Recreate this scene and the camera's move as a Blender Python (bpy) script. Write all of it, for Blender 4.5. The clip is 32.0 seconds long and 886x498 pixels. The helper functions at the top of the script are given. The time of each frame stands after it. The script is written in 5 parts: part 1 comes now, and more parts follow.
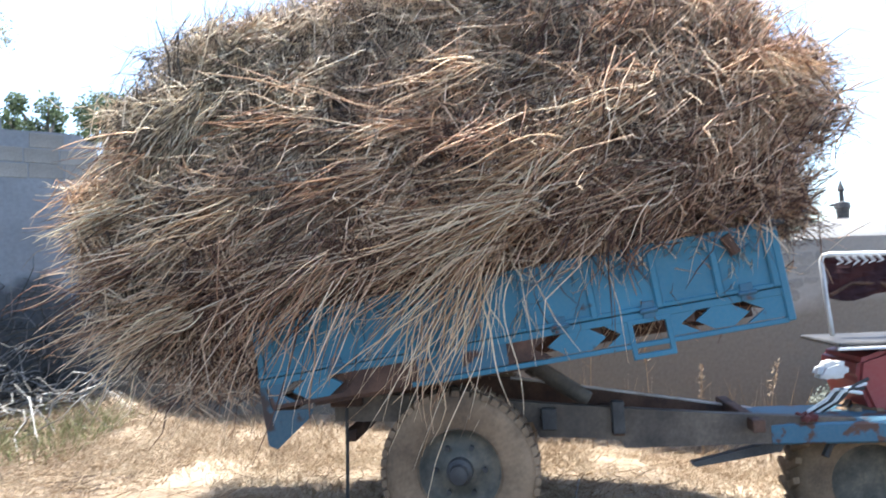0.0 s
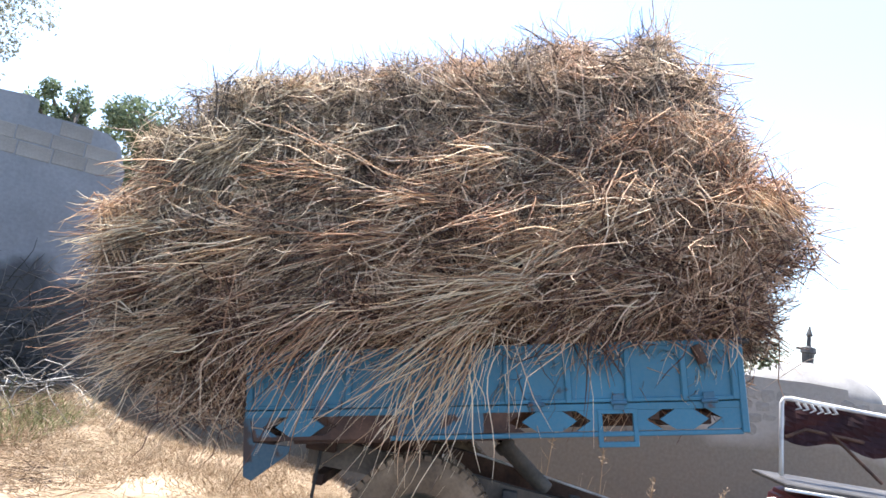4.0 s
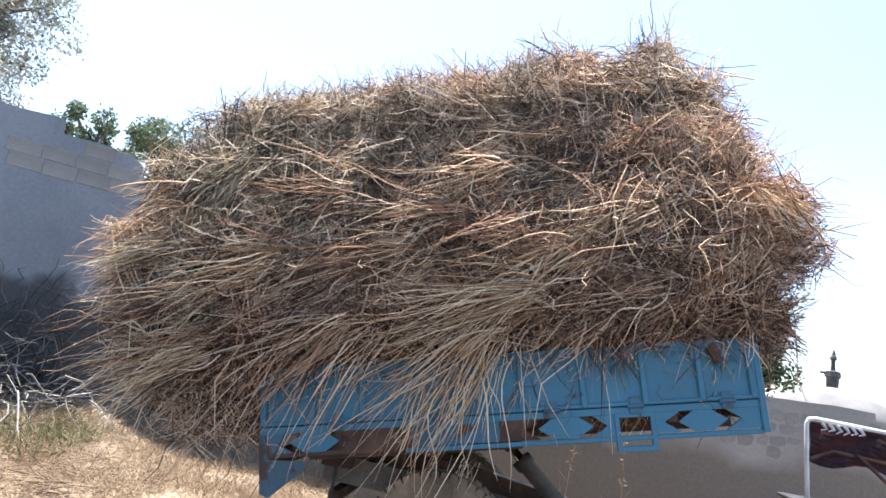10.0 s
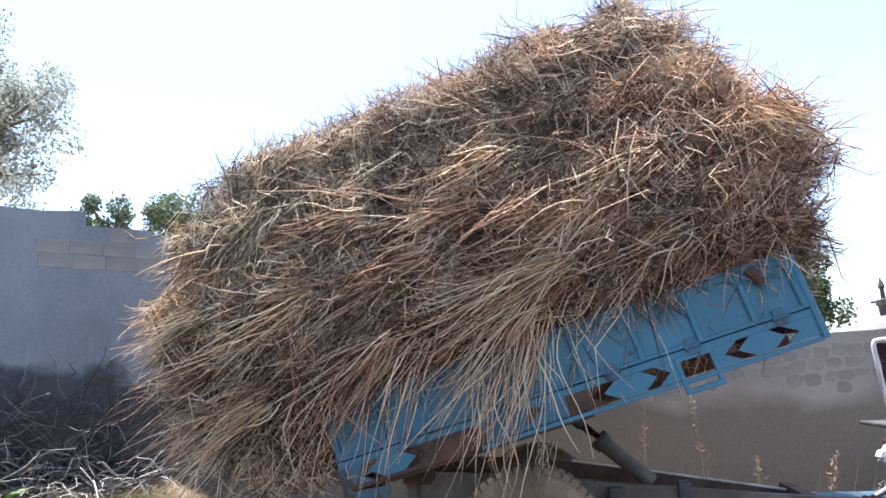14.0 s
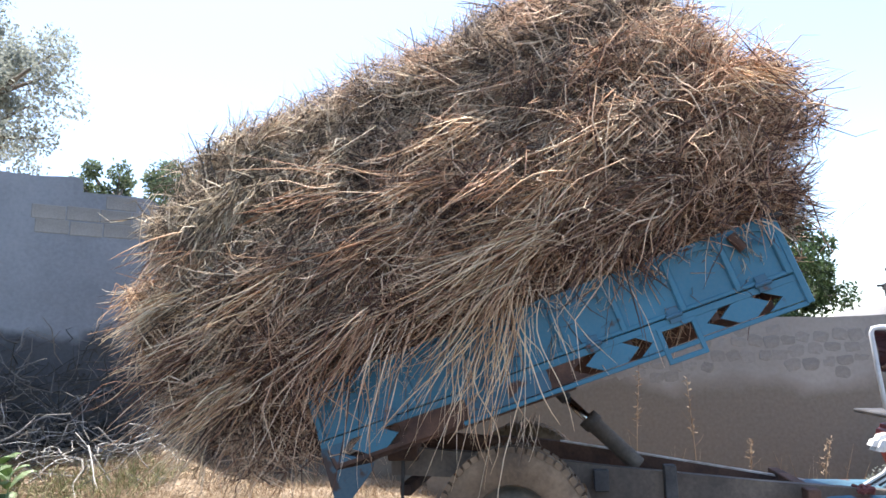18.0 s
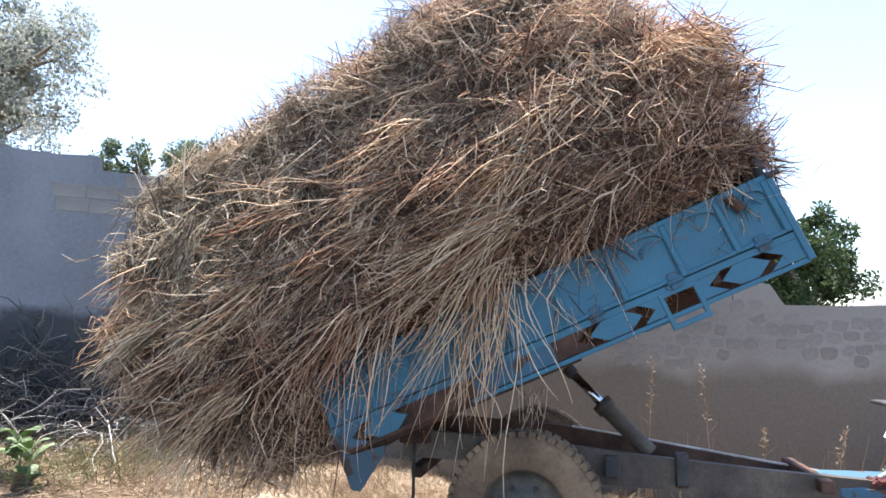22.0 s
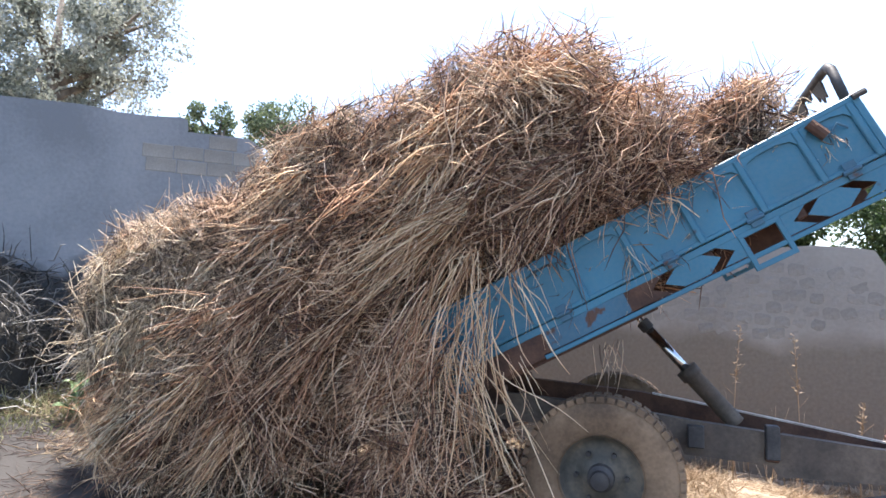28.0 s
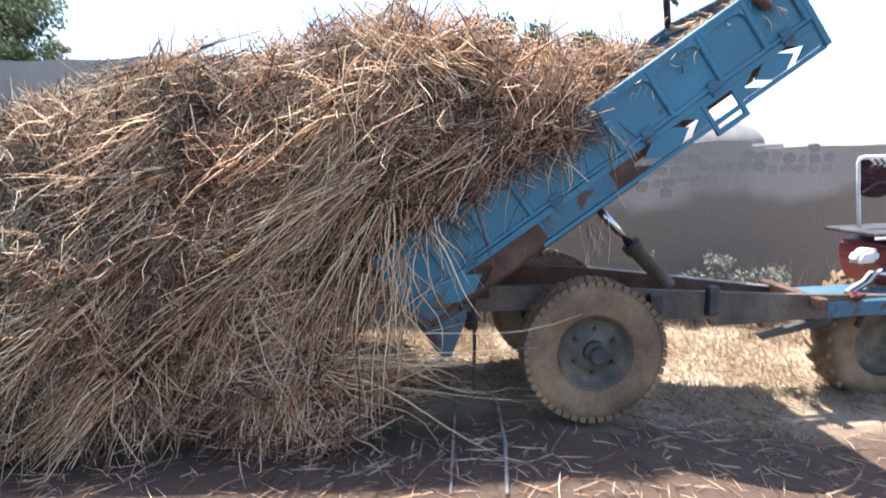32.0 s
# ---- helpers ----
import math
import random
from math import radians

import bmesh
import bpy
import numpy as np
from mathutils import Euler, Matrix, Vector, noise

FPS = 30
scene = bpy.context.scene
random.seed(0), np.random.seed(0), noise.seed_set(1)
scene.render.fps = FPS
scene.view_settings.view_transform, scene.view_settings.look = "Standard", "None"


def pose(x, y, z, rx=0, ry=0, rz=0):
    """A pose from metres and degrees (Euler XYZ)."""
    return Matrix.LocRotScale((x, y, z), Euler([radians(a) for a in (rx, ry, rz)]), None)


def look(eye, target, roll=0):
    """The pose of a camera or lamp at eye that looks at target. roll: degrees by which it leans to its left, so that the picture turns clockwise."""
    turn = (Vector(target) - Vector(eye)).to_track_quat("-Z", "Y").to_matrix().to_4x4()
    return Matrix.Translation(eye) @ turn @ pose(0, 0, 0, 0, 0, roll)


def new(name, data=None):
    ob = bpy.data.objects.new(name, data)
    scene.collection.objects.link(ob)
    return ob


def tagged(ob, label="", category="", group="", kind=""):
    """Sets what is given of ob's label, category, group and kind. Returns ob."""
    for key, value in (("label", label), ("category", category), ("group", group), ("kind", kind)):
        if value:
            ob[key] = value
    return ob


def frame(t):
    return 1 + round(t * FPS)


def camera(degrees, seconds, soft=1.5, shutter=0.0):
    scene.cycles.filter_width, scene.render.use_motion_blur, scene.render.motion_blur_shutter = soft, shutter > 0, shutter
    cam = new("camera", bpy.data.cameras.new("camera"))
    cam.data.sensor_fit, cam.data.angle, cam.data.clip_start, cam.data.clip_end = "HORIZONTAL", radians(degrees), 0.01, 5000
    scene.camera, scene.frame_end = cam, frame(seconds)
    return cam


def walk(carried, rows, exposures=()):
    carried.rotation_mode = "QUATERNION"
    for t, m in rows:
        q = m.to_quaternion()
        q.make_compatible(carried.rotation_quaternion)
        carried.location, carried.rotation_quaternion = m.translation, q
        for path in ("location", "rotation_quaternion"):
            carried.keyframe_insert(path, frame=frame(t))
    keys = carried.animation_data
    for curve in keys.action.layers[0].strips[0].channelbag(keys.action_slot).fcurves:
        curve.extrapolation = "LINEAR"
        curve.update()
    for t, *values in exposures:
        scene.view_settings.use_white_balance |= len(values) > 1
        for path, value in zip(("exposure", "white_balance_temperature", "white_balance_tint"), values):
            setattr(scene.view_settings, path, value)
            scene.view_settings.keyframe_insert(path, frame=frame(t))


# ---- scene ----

# ---------------------------------------------------------------- camera
# seconds, place, heading to the left of +y, tilt up, lean
PATH = [
    (0.0, 0.498, -3.901, 1.678, 7.54, 2.90, -3.13),
    (0.5, 0.440, -4.000, 1.691, 3.70, 7.08, -2.57),
    (1.0, 0.381, -4.135, 1.707, 7.07, 4.53, -2.06),
    (1.5, 0.371, -4.160, 1.710, 7.88, 4.64, -0.46),
    (2.0, 0.360, -4.185, 1.711, 6.06, 5.22, 0.57),
    (2.5, 0.342, -4.222, 1.715, 5.95, 7.51, 5.79),
    (3.0, 0.341, -4.226, 1.717, 5.54, 8.14, 8.11),
    (3.5, 0.330, -4.257, 1.722, 5.99, 8.55, 8.67),
    (5.5, 0.329, -4.243, 1.676, 5.29, 8.44, 9.00),
    (6.0, 0.326, -4.245, 1.679, 6.87, 8.52, 9.80),
    (6.5, 0.324, -4.242, 1.680, 6.86, 8.33, 9.98),
    (7.0, 0.324, -4.247, 1.677, 6.81, 8.44, 10.22),
    (7.5, 0.322, -4.248, 1.677, 6.36, 9.24, 9.92),
    (8.0, 0.324, -4.250, 1.674, 6.25, 9.23, 9.82),
    (8.5, 0.327, -4.245, 1.673, 6.40, 9.72, 9.67),
    (9.0, 0.335, -4.240, 1.671, 6.96, 9.72, 9.75),
    (9.5, 0.342, -4.248, 1.666, 6.94, 10.38, 9.53),
    (10.0, 0.333, -4.244, 1.659, 7.66, 10.33, 9.19),
    (10.5, 0.326, -4.242, 1.668, 8.55, 10.32, 9.16),
    (11.0, 0.336, -4.234, 1.665, 8.47, 10.63, 9.47),
    (11.5, 0.332, -4.238, 1.663, 8.41, 10.22, 11.57),
    (12.0, 0.335, -4.229, 1.656, 8.78, 10.53, 11.66),
    (12.5, 0.326, -4.220, 1.617, 9.92, 10.84, 7.01),
    (13.0, 0.331, -4.240, 1.601, 10.26, 11.01, 1.75),
    (13.5, 0.273, -4.275, 1.567, 9.51, 11.73, -1.04),
    (14.0, 0.251, -4.295, 1.541, 9.56, 11.93, -2.69),
    (14.5, 0.237, -4.286, 1.537, 10.64, 11.81, -2.54),
    (16.5, 0.330, -4.203, 1.562, 12.25, 11.41, -1.97),
    (17.0, 0.339, -4.205, 1.578, 10.98, 10.43, -2.46),
    (17.5, 0.365, -4.189, 1.584, 10.54, 9.92, -1.63),
    (18.0, 0.365, -4.188, 1.584, 10.36, 9.46, -1.29),
    (18.5, 0.342, -4.196, 1.555, 9.21, 9.51, -1.26),
    (19.0, 0.348, -4.208, 1.550, 9.24, 9.81, -0.97),
    (19.5, 0.361, -4.186, 1.591, 10.24, 9.10, -0.71),
    (20.0, 0.369, -4.205, 1.632, 10.43, 8.34, -0.65),
    (20.5, 0.378, -4.191, 1.611, 10.57, 8.10, -1.16),
    (21.0, 0.393, -4.184, 1.618, 10.98, 7.86, -1.40),
    (21.5, 0.382, -4.173, 1.609, 11.46, 7.87, -0.70),
    (22.0, 0.379, -4.170, 1.603, 11.86, 7.83, -0.29),
    (22.5, 0.384, -4.157, 1.604, 12.44, 7.74, 0.09),
    (23.0, 0.368, -4.135, 1.609, 13.00, 7.18, 0.57),
    (23.5, 0.350, -4.161, 1.592, 14.26, 6.89, 1.84),
    (24.0, 0.347, -4.149, 1.579, 15.34, 6.18, 2.80),
    (24.5, 0.347, -4.156, 1.593, 16.88, 5.61, 3.06),
    (25.0, 0.346, -4.121, 1.609, 16.46, 4.85, 2.51),
    (25.5, 0.339, -4.123, 1.617, 15.74, 4.24, 2.69),
    (27.5, 0.366, -4.059, 1.594, 15.41, 3.76, 0.64),
    (28.0, 0.331, -4.074, 1.581, 18.43, 4.53, 1.06),
    (28.5, 0.343, -4.035, 1.589, 18.56, 4.80, 0.85),
    (29.0, 0.336, -4.022, 1.575, 18.55, 4.34, 1.57),
    (29.5, 0.277, -4.017, 1.597, 16.10, 3.78, 0.78),
    (30.0, 0.091, -4.044, 1.631, 11.26, 2.88, -0.51),
    (30.5, 0.153, -4.053, 1.505, 6.90, 3.74, 0.38),
    (31.0, 0.001, -3.992, 1.681, 1.68, 0.72, -0.97),
    (31.5, -0.116, -3.998, 1.770, -1.88, -0.94, -1.62),
    (32.0, 0.060, -4.079, 1.859, -3.68, -8.03, -2.38),
]


def held(x, y, z, yaw, pitch, roll):
    a, b = radians(yaw), radians(pitch)
    ahead = Vector((-math.sin(a) * math.cos(b), math.cos(a) * math.cos(b), math.sin(b)))
    eye = Vector((x, y, z))
    return look(eye, eye + ahead, roll)


cam = camera(69.4, 32.0, soft=1.6, shutter=0.3)
walk(cam, [(t, held(*p)) for t, *p in PATH], exposures=[(0.0, 1.82, 6100, 9), (1.0, 1.74, 6350, 12), (2.0, 1.76, 6350, 13), (7.0, 1.7, 6350, 13), (10.0, 1.6, 6350, 13), (23.0, 1.58, 6350, 13), (28.0, 1.72, 6450, 15), (30.0, 1.98, 6450, 16), (31.0, 1.84, 6400, 14), (32.0, 1.58, 6350, 13)])

# ---------------------------------------------------------------- light
SUN_FROM = Vector((-0.13, 0.20, 1.0)).normalized()
world = bpy.data.worlds.new("world")
scene.world = world
world.use_nodes = True
wn = world.node_tree
sky = wn.nodes.new("ShaderNodeTexSky")
sky.sky_type = "NISHITA"
sky.sun_disc = False
sky.sun_elevation = math.asin(SUN_FROM.z)
sky.sun_rotation = math.atan2(SUN_FROM.x, SUN_FROM.y)
sky.air_density, sky.dust_density, sky.ozone_density = 1.0, 1.2, 1.5
wn.links.new(sky.outputs[0], wn.nodes["Background"].inputs[0])
wn.nodes["Background"].inputs[1].default_value = 0.15
sun = new("sun", bpy.data.lights.new("sun", "SUN"))
sun.data.energy, sun.data.angle, sun.data.color = 4.8, radians(0.6), (1.0, 0.95, 0.87)
sun.matrix_world = look((0, 0, 20), Vector((0, 0, 20)) - SUN_FROM)

# ---------------------------------------------------------------- materials
def material(name, colors, rough=0.8, metal=0.0, scale=4.0, fine=60.0, bump=0.15, island=0.0, obj=0.0, stretch=(1, 1, 1), spec=0.4):
    """Colours mixed by a large and a small noise, with relief; island and obj vary them by piece."""
    m = bpy.data.materials.new(name)
    m.use_nodes = True
    n, l = m.node_tree.nodes, m.node_tree.links
    b = n["Principled BSDF"]
    co = n.new("ShaderNodeTexCoord")
    mp = n.new("ShaderNodeMapping")
    mp.inputs["Scale"].default_value = stretch
    l.new(co.outputs["Object"], mp.inputs[0])
    big, small = n.new("ShaderNodeTexNoise"), n.new("ShaderNodeTexNoise")
    big.inputs["Scale"].default_value, big.inputs["Detail"].default_value = scale, 5
    small.inputs["Scale"].default_value, small.inputs["Detail"].default_value = fine, 4
    for q in (big, small):
        l.new(mp.outputs[0], q.inputs["Vector"])
    mix = n.new("ShaderNodeMath")
    mix.operation = "MULTIPLY_ADD"
    mix.inputs[1].default_value = 0.35
    l.new(small.outputs[0], mix.inputs[0])
    off = n.new("ShaderNodeMath")
    off.operation = "SUBTRACT"
    off.inputs[1].default_value = 0.175
    l.new(big.outputs[0], off.inputs[0])
    l.new(off.outputs[0], mix.inputs[2])
    value = mix.outputs[0]
    for weight, source, socket in ((island, "ShaderNodeNewGeometry", "Random Per Island"), (obj, "ShaderNodeObjectInfo", "Random")):
        if weight:
            g, a, c = n.new(source), n.new("ShaderNodeMath"), n.new("ShaderNodeMath")
            a.operation, c.operation = "SUBTRACT", "MULTIPLY_ADD"
            a.inputs[1].default_value, c.inputs[1].default_value = 0.5, weight
            l.new(g.outputs[socket], a.inputs[0])
            l.new(a.outputs[0], c.inputs[0])
            l.new(value, c.inputs[2])
            value = c.outputs[0]
    ramp = n.new("ShaderNodeValToRGB")
    el = ramp.color_ramp.elements
    steps = np.linspace(0.28, 0.72, len(colors))
    while len(el) < len(colors):
        el.new(0.5)
    for e, p, c in zip(el, steps, colors):
        e.position, e.color = float(p), (*c, 1)
    l.new(value, ramp.inputs[0])
    l.new(ramp.outputs[0], b.inputs["Base Color"])
    b.inputs["Roughness"].default_value, b.inputs["Metallic"].default_value = rough, metal
    b.inputs["Specular IOR Level"].default_value = spec
    if bump:
        bm = n.new("ShaderNodeBump")
        bm.inputs["Strength"].default_value, bm.inputs["Distance"].default_value = bump, 0.02
        l.new(mix.outputs[0], bm.inputs["Height"])
        l.new(bm.outputs[0], b.inputs["Normal"])
    return m


def worn(name, paint, under, rough=0.45, amount=0.6, scale=5.0):
    """Paint that has chipped and rusted through in patches."""
    m = bpy.data.materials.new(name)
    m.use_nodes = True
    n, l = m.node_tree.nodes, m.node_tree.links
    b = n["Principled BSDF"]
    co = n.new("ShaderNodeTexCoord")
    a, c, d = n.new("ShaderNodeTexNoise"), n.new("ShaderNodeTexNoise"), n.new("ShaderNodeTexNoise")
    for q, s, k in ((a, scale, 9), (c, 1.7, 3), (d, 45, 3)):
        q.inputs["Scale"].default_value, q.inputs["Detail"].default_value = s, k
        l.new(co.outputs["Object"], q.inputs["Vector"])
    cut = n.new("ShaderNodeMapRange")
    cut.inputs["From Min"].default_value, cut.inputs["From Max"].default_value = amount, amount + 0.05
    l.new(a.outputs[0], cut.inputs[0])
    shade = n.new("ShaderNodeMixRGB")
    shade.inputs[1].default_value = (*[v * 0.55 for v in paint], 1)
    shade.inputs[2].default_value = (*[min(1, v * 1.3 + 0.01) for v in paint], 1)
    l.new(c.outputs[0], shade.inputs[0])
    dust = n.new("ShaderNodeMixRGB")
    dust.inputs[2].default_value = (0.33, 0.29, 0.23, 1)
    dm = n.new("ShaderNodeMath")
    dm.operation = "MULTIPLY"
    dm.inputs[1].default_value = 0.2
    l.new(d.outputs[0], dm.inputs[0])
    l.new(dm.outputs[0], dust.inputs[0])
    l.new(shade.outputs[0], dust.inputs[1])
    mix = n.new("ShaderNodeMixRGB")
    mix.inputs[2].default_value = (*under, 1)
    l.new(cut.outputs[0], mix.inputs[0])
    l.new(dust.outputs[0], mix.inputs[1])
    l.new(mix.outputs[0], b.inputs["Base Color"])
    b.inputs["Roughness"].default_value = rough
    bm = n.new("ShaderNodeBump")
    bm.inputs["Strength"].default_value, bm.inputs["Distance"].default_value = 0.25, 0.01
    l.new(a.outputs[0], bm.inputs["Height"])
    l.new(bm.outputs[0], b.inputs["Normal"])
    return m


STRAW = material("straw", [(0.11, 0.076, 0.056), (0.32, 0.225, 0.155), (0.57, 0.43, 0.29), (0.76, 0.595, 0.41), (0.93, 0.77, 0.56)], 0.65, scale=1.6, fine=9, bump=0, island=0.75, obj=0.15)


def reddened(m, color, amount):
    """Patches of another tone through the pieces of a material."""
    n, l = m.node_tree.nodes, m.node_tree.links
    b = n["Principled BSDF"]
    co, info, cmb, add, no, rg, mx = (n.new("ShaderNode" + k) for k in ("TexCoord", "ObjectInfo", "CombineXYZ", "VectorMath", "TexNoise", "MapRange", "MixRGB"))
    k = n.new("ShaderNodeMath")
    k.operation = "MULTIPLY"
    k.inputs[1].default_value = 37
    l.new(info.outputs["Random"], k.inputs[0])
    l.new(k.outputs[0], cmb.inputs[0])
    l.new(k.outputs[0], cmb.inputs[2])
    l.new(co.outputs["Object"], add.inputs[0])
    l.new(cmb.outputs[0], add.inputs[1])
    l.new(add.outputs[0], no.inputs["Vector"])
    no.inputs["Scale"].default_value, no.inputs["Detail"].default_value = 1.9, 4
    rg.inputs["From Min"].default_value, rg.inputs["From Max"].default_value = 0.46, 0.66
    rg.inputs["To Max"].default_value = amount
    l.new(no.outputs[0], rg.inputs[0])
    l.new(rg.outputs[0], mx.inputs[0])
    mx.blend_type = "MULTIPLY"
    l.new(b.inputs["Base Color"].links[0].from_socket, mx.inputs[1])
    mx.inputs[2].default_value = (*color, 1)
    l.new(mx.outputs[0], b.inputs["Base Color"])


reddened(STRAW, (0.97, 0.72, 0.62), 0.5)
STRAW_BROWN = material("orange_brown_straw", [(0.1, 0.05, 0.034), (0.33, 0.18, 0.105), (0.58, 0.35, 0.205), (0.74, 0.49, 0.3), (0.9, 0.69, 0.47)], 0.7, scale=1.6, fine=9, bump=0, island=0.75, obj=0.15)
reddened(STRAW_BROWN, (0.97, 0.76, 0.66), 0.5)
STRAW_MAT = material("matted_straw", [(0.08, 0.056, 0.044), (0.25, 0.185, 0.13), (0.45, 0.345, 0.235), (0.62, 0.49, 0.34), (0.8, 0.64, 0.46)], 0.75, scale=1.8, fine=9, bump=0, island=0.75, obj=0.2)
reddened(STRAW_MAT, (0.98, 0.74, 0.64), 0.5)
STRAW_PALE = material("pale_straw", [(0.42, 0.24, 0.13), (0.7, 0.45, 0.26), (0.84, 0.6, 0.36), (0.93, 0.73, 0.48)], 0.6, scale=1.6, fine=9, bump=0, island=0.7, obj=0.1)
STRAW_OLIVE = material("olive_straw", [(0.11, 0.082, 0.056), (0.32, 0.243, 0.155), (0.56, 0.445, 0.29), (0.75, 0.615, 0.42), (0.92, 0.78, 0.57)], 0.7, scale=1.6, fine=9, bump=0, island=0.75, obj=0.2)
# packed straw, its colour lowered to paint the shade of the hollows
STRAW_SHADE = material("shade_dark_straw", [(0.035, 0.024, 0.024), (0.085, 0.058, 0.048), (0.20, 0.14, 0.10)], 0.9, scale=3, fine=34, bump=1.0, stretch=(0.35, 1, 1.6))
DRY_GRASS = material("dry_grass", [(0.24, 0.16, 0.095), (0.38, 0.28, 0.178), (0.52, 0.415, 0.29)], 0.8, scale=1.2, fine=9, bump=0, island=0.5)
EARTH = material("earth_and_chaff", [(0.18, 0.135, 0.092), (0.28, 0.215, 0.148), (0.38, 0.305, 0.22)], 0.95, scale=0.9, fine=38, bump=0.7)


def let_through(m, amount):
    """Thin stuff that lets light through from behind."""
    n, l = m.node_tree.nodes, m.node_tree.links
    b, out = n["Principled BSDF"], n["Material Output"]
    tr, mx = n.new("ShaderNodeBsdfTranslucent"), n.new("ShaderNodeMixShader")
    l.new(b.inputs["Base Color"].links[0].from_socket, tr.inputs["Color"])
    mx.inputs[0].default_value = amount
    l.new(b.outputs[0], mx.inputs[1])
    l.new(tr.outputs[0], mx.inputs[2])
    l.new(mx.outputs[0], out.inputs["Surface"])


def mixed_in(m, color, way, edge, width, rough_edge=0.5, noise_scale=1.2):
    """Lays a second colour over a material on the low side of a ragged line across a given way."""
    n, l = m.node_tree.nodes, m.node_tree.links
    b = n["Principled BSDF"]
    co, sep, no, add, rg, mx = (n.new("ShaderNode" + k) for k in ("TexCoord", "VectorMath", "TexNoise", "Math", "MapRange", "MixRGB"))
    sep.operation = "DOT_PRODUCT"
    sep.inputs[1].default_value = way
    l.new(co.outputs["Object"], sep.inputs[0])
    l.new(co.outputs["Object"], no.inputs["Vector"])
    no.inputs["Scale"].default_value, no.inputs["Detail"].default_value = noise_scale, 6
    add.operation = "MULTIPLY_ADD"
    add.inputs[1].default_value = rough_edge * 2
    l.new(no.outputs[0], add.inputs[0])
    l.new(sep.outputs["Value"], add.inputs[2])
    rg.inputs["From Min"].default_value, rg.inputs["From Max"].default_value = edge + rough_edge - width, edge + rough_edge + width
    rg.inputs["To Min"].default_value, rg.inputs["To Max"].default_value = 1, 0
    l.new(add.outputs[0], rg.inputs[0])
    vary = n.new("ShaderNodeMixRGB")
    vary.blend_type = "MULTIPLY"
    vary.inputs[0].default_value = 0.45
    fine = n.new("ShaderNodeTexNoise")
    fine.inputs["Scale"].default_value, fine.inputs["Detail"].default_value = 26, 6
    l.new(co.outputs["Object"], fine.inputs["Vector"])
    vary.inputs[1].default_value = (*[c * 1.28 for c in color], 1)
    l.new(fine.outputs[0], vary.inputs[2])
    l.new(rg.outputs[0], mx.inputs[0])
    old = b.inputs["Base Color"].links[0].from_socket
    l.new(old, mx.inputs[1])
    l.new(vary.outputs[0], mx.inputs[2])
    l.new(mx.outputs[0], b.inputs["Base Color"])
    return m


# foreground shade painted into the ground colour on its near side
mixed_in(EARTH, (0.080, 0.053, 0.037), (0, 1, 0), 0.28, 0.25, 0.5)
# grey soil left of the heap, darkened further to stand for shade there
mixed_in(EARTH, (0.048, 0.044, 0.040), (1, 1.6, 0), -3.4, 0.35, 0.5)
PLASTER = material("grey_cement_plaster", [(0.235, 0.218, 0.193), (0.295, 0.274, 0.24), (0.35, 0.327, 0.288)], 0.9, scale=0.7, fine=22, bump=0.3)
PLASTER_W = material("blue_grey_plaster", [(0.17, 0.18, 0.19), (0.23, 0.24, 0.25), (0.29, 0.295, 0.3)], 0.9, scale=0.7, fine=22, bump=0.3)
mixed_in(PLASTER, (0.185, 0.160, 0.128), (0, 0, 1), 1.22, 0.10, 0.45, 0.7)
# dark lower band paints the shadowy wall foot into the plaster colour
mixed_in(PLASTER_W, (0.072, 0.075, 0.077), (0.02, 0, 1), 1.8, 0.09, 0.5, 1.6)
STONE = material("rough_wall_stone", [(0.205, 0.19, 0.167), (0.25, 0.234, 0.206), (0.3, 0.28, 0.248)], 0.9, scale=3, fine=40, bump=0.7, obj=0.22)
WHITEWASH = material("weathered_whitewash", [(0.14, 0.135, 0.128), (0.185, 0.18, 0.172), (0.23, 0.225, 0.217)], 0.85, scale=1.4, fine=18, bump=0.15)
BLUE = worn("chipped_blue_paint", (0.003, 0.150, 0.240), (0.05, 0.025, 0.018), 0.45, 0.67)
BLUE_OLD = worn("rusty_blue_paint", (0.010, 0.105, 0.175), (0.085, 0.04, 0.025), 0.6, 0.55, 7)
# dull rusty blue, darkened for the shade the tail plate hangs in
BLUE_SHADED = worn("shade_dark_blue_paint", (0.012, 0.062, 0.095), (0.05, 0.028, 0.02), 0.65, 0.52, 6)
RUST = material("rusty_steel", [(0.04, 0.025, 0.02), (0.085, 0.045, 0.03), (0.14, 0.075, 0.048)], 0.85, scale=5, fine=50, bump=0.4)
DARK = material("dark_oily_steel", [(0.02, 0.019, 0.019), (0.045, 0.042, 0.04), (0.085, 0.078, 0.07)], 0.6, scale=5, fine=50, bump=0.25)
CHASSIS = material("dusty_grey_steel", [(0.055, 0.043, 0.034), (0.105, 0.08, 0.06), (0.18, 0.137, 0.1)], 0.65, scale=3.5, fine=40, bump=0.25)
CHROME = material("polished_ram_steel", [(0.5, 0.5, 0.5), (0.62, 0.62, 0.62)], 0.16, 1.0, bump=0)
RIM = material("dull_rim_paint", [(0.045, 0.045, 0.037), (0.095, 0.085, 0.066), (0.18, 0.147, 0.105)], 0.7, scale=6, fine=40, bump=0.2)
RUBBER = material("dusty_rubber", [(0.1, 0.066, 0.04), (0.19, 0.125, 0.074), (0.3, 0.2, 0.12)], 0.85, scale=3, fine=45, bump=0.3)
RED = worn("faded_red_paint", (0.30, 0.02, 0.025), (0.08, 0.03, 0.02), 0.4, 0.66)
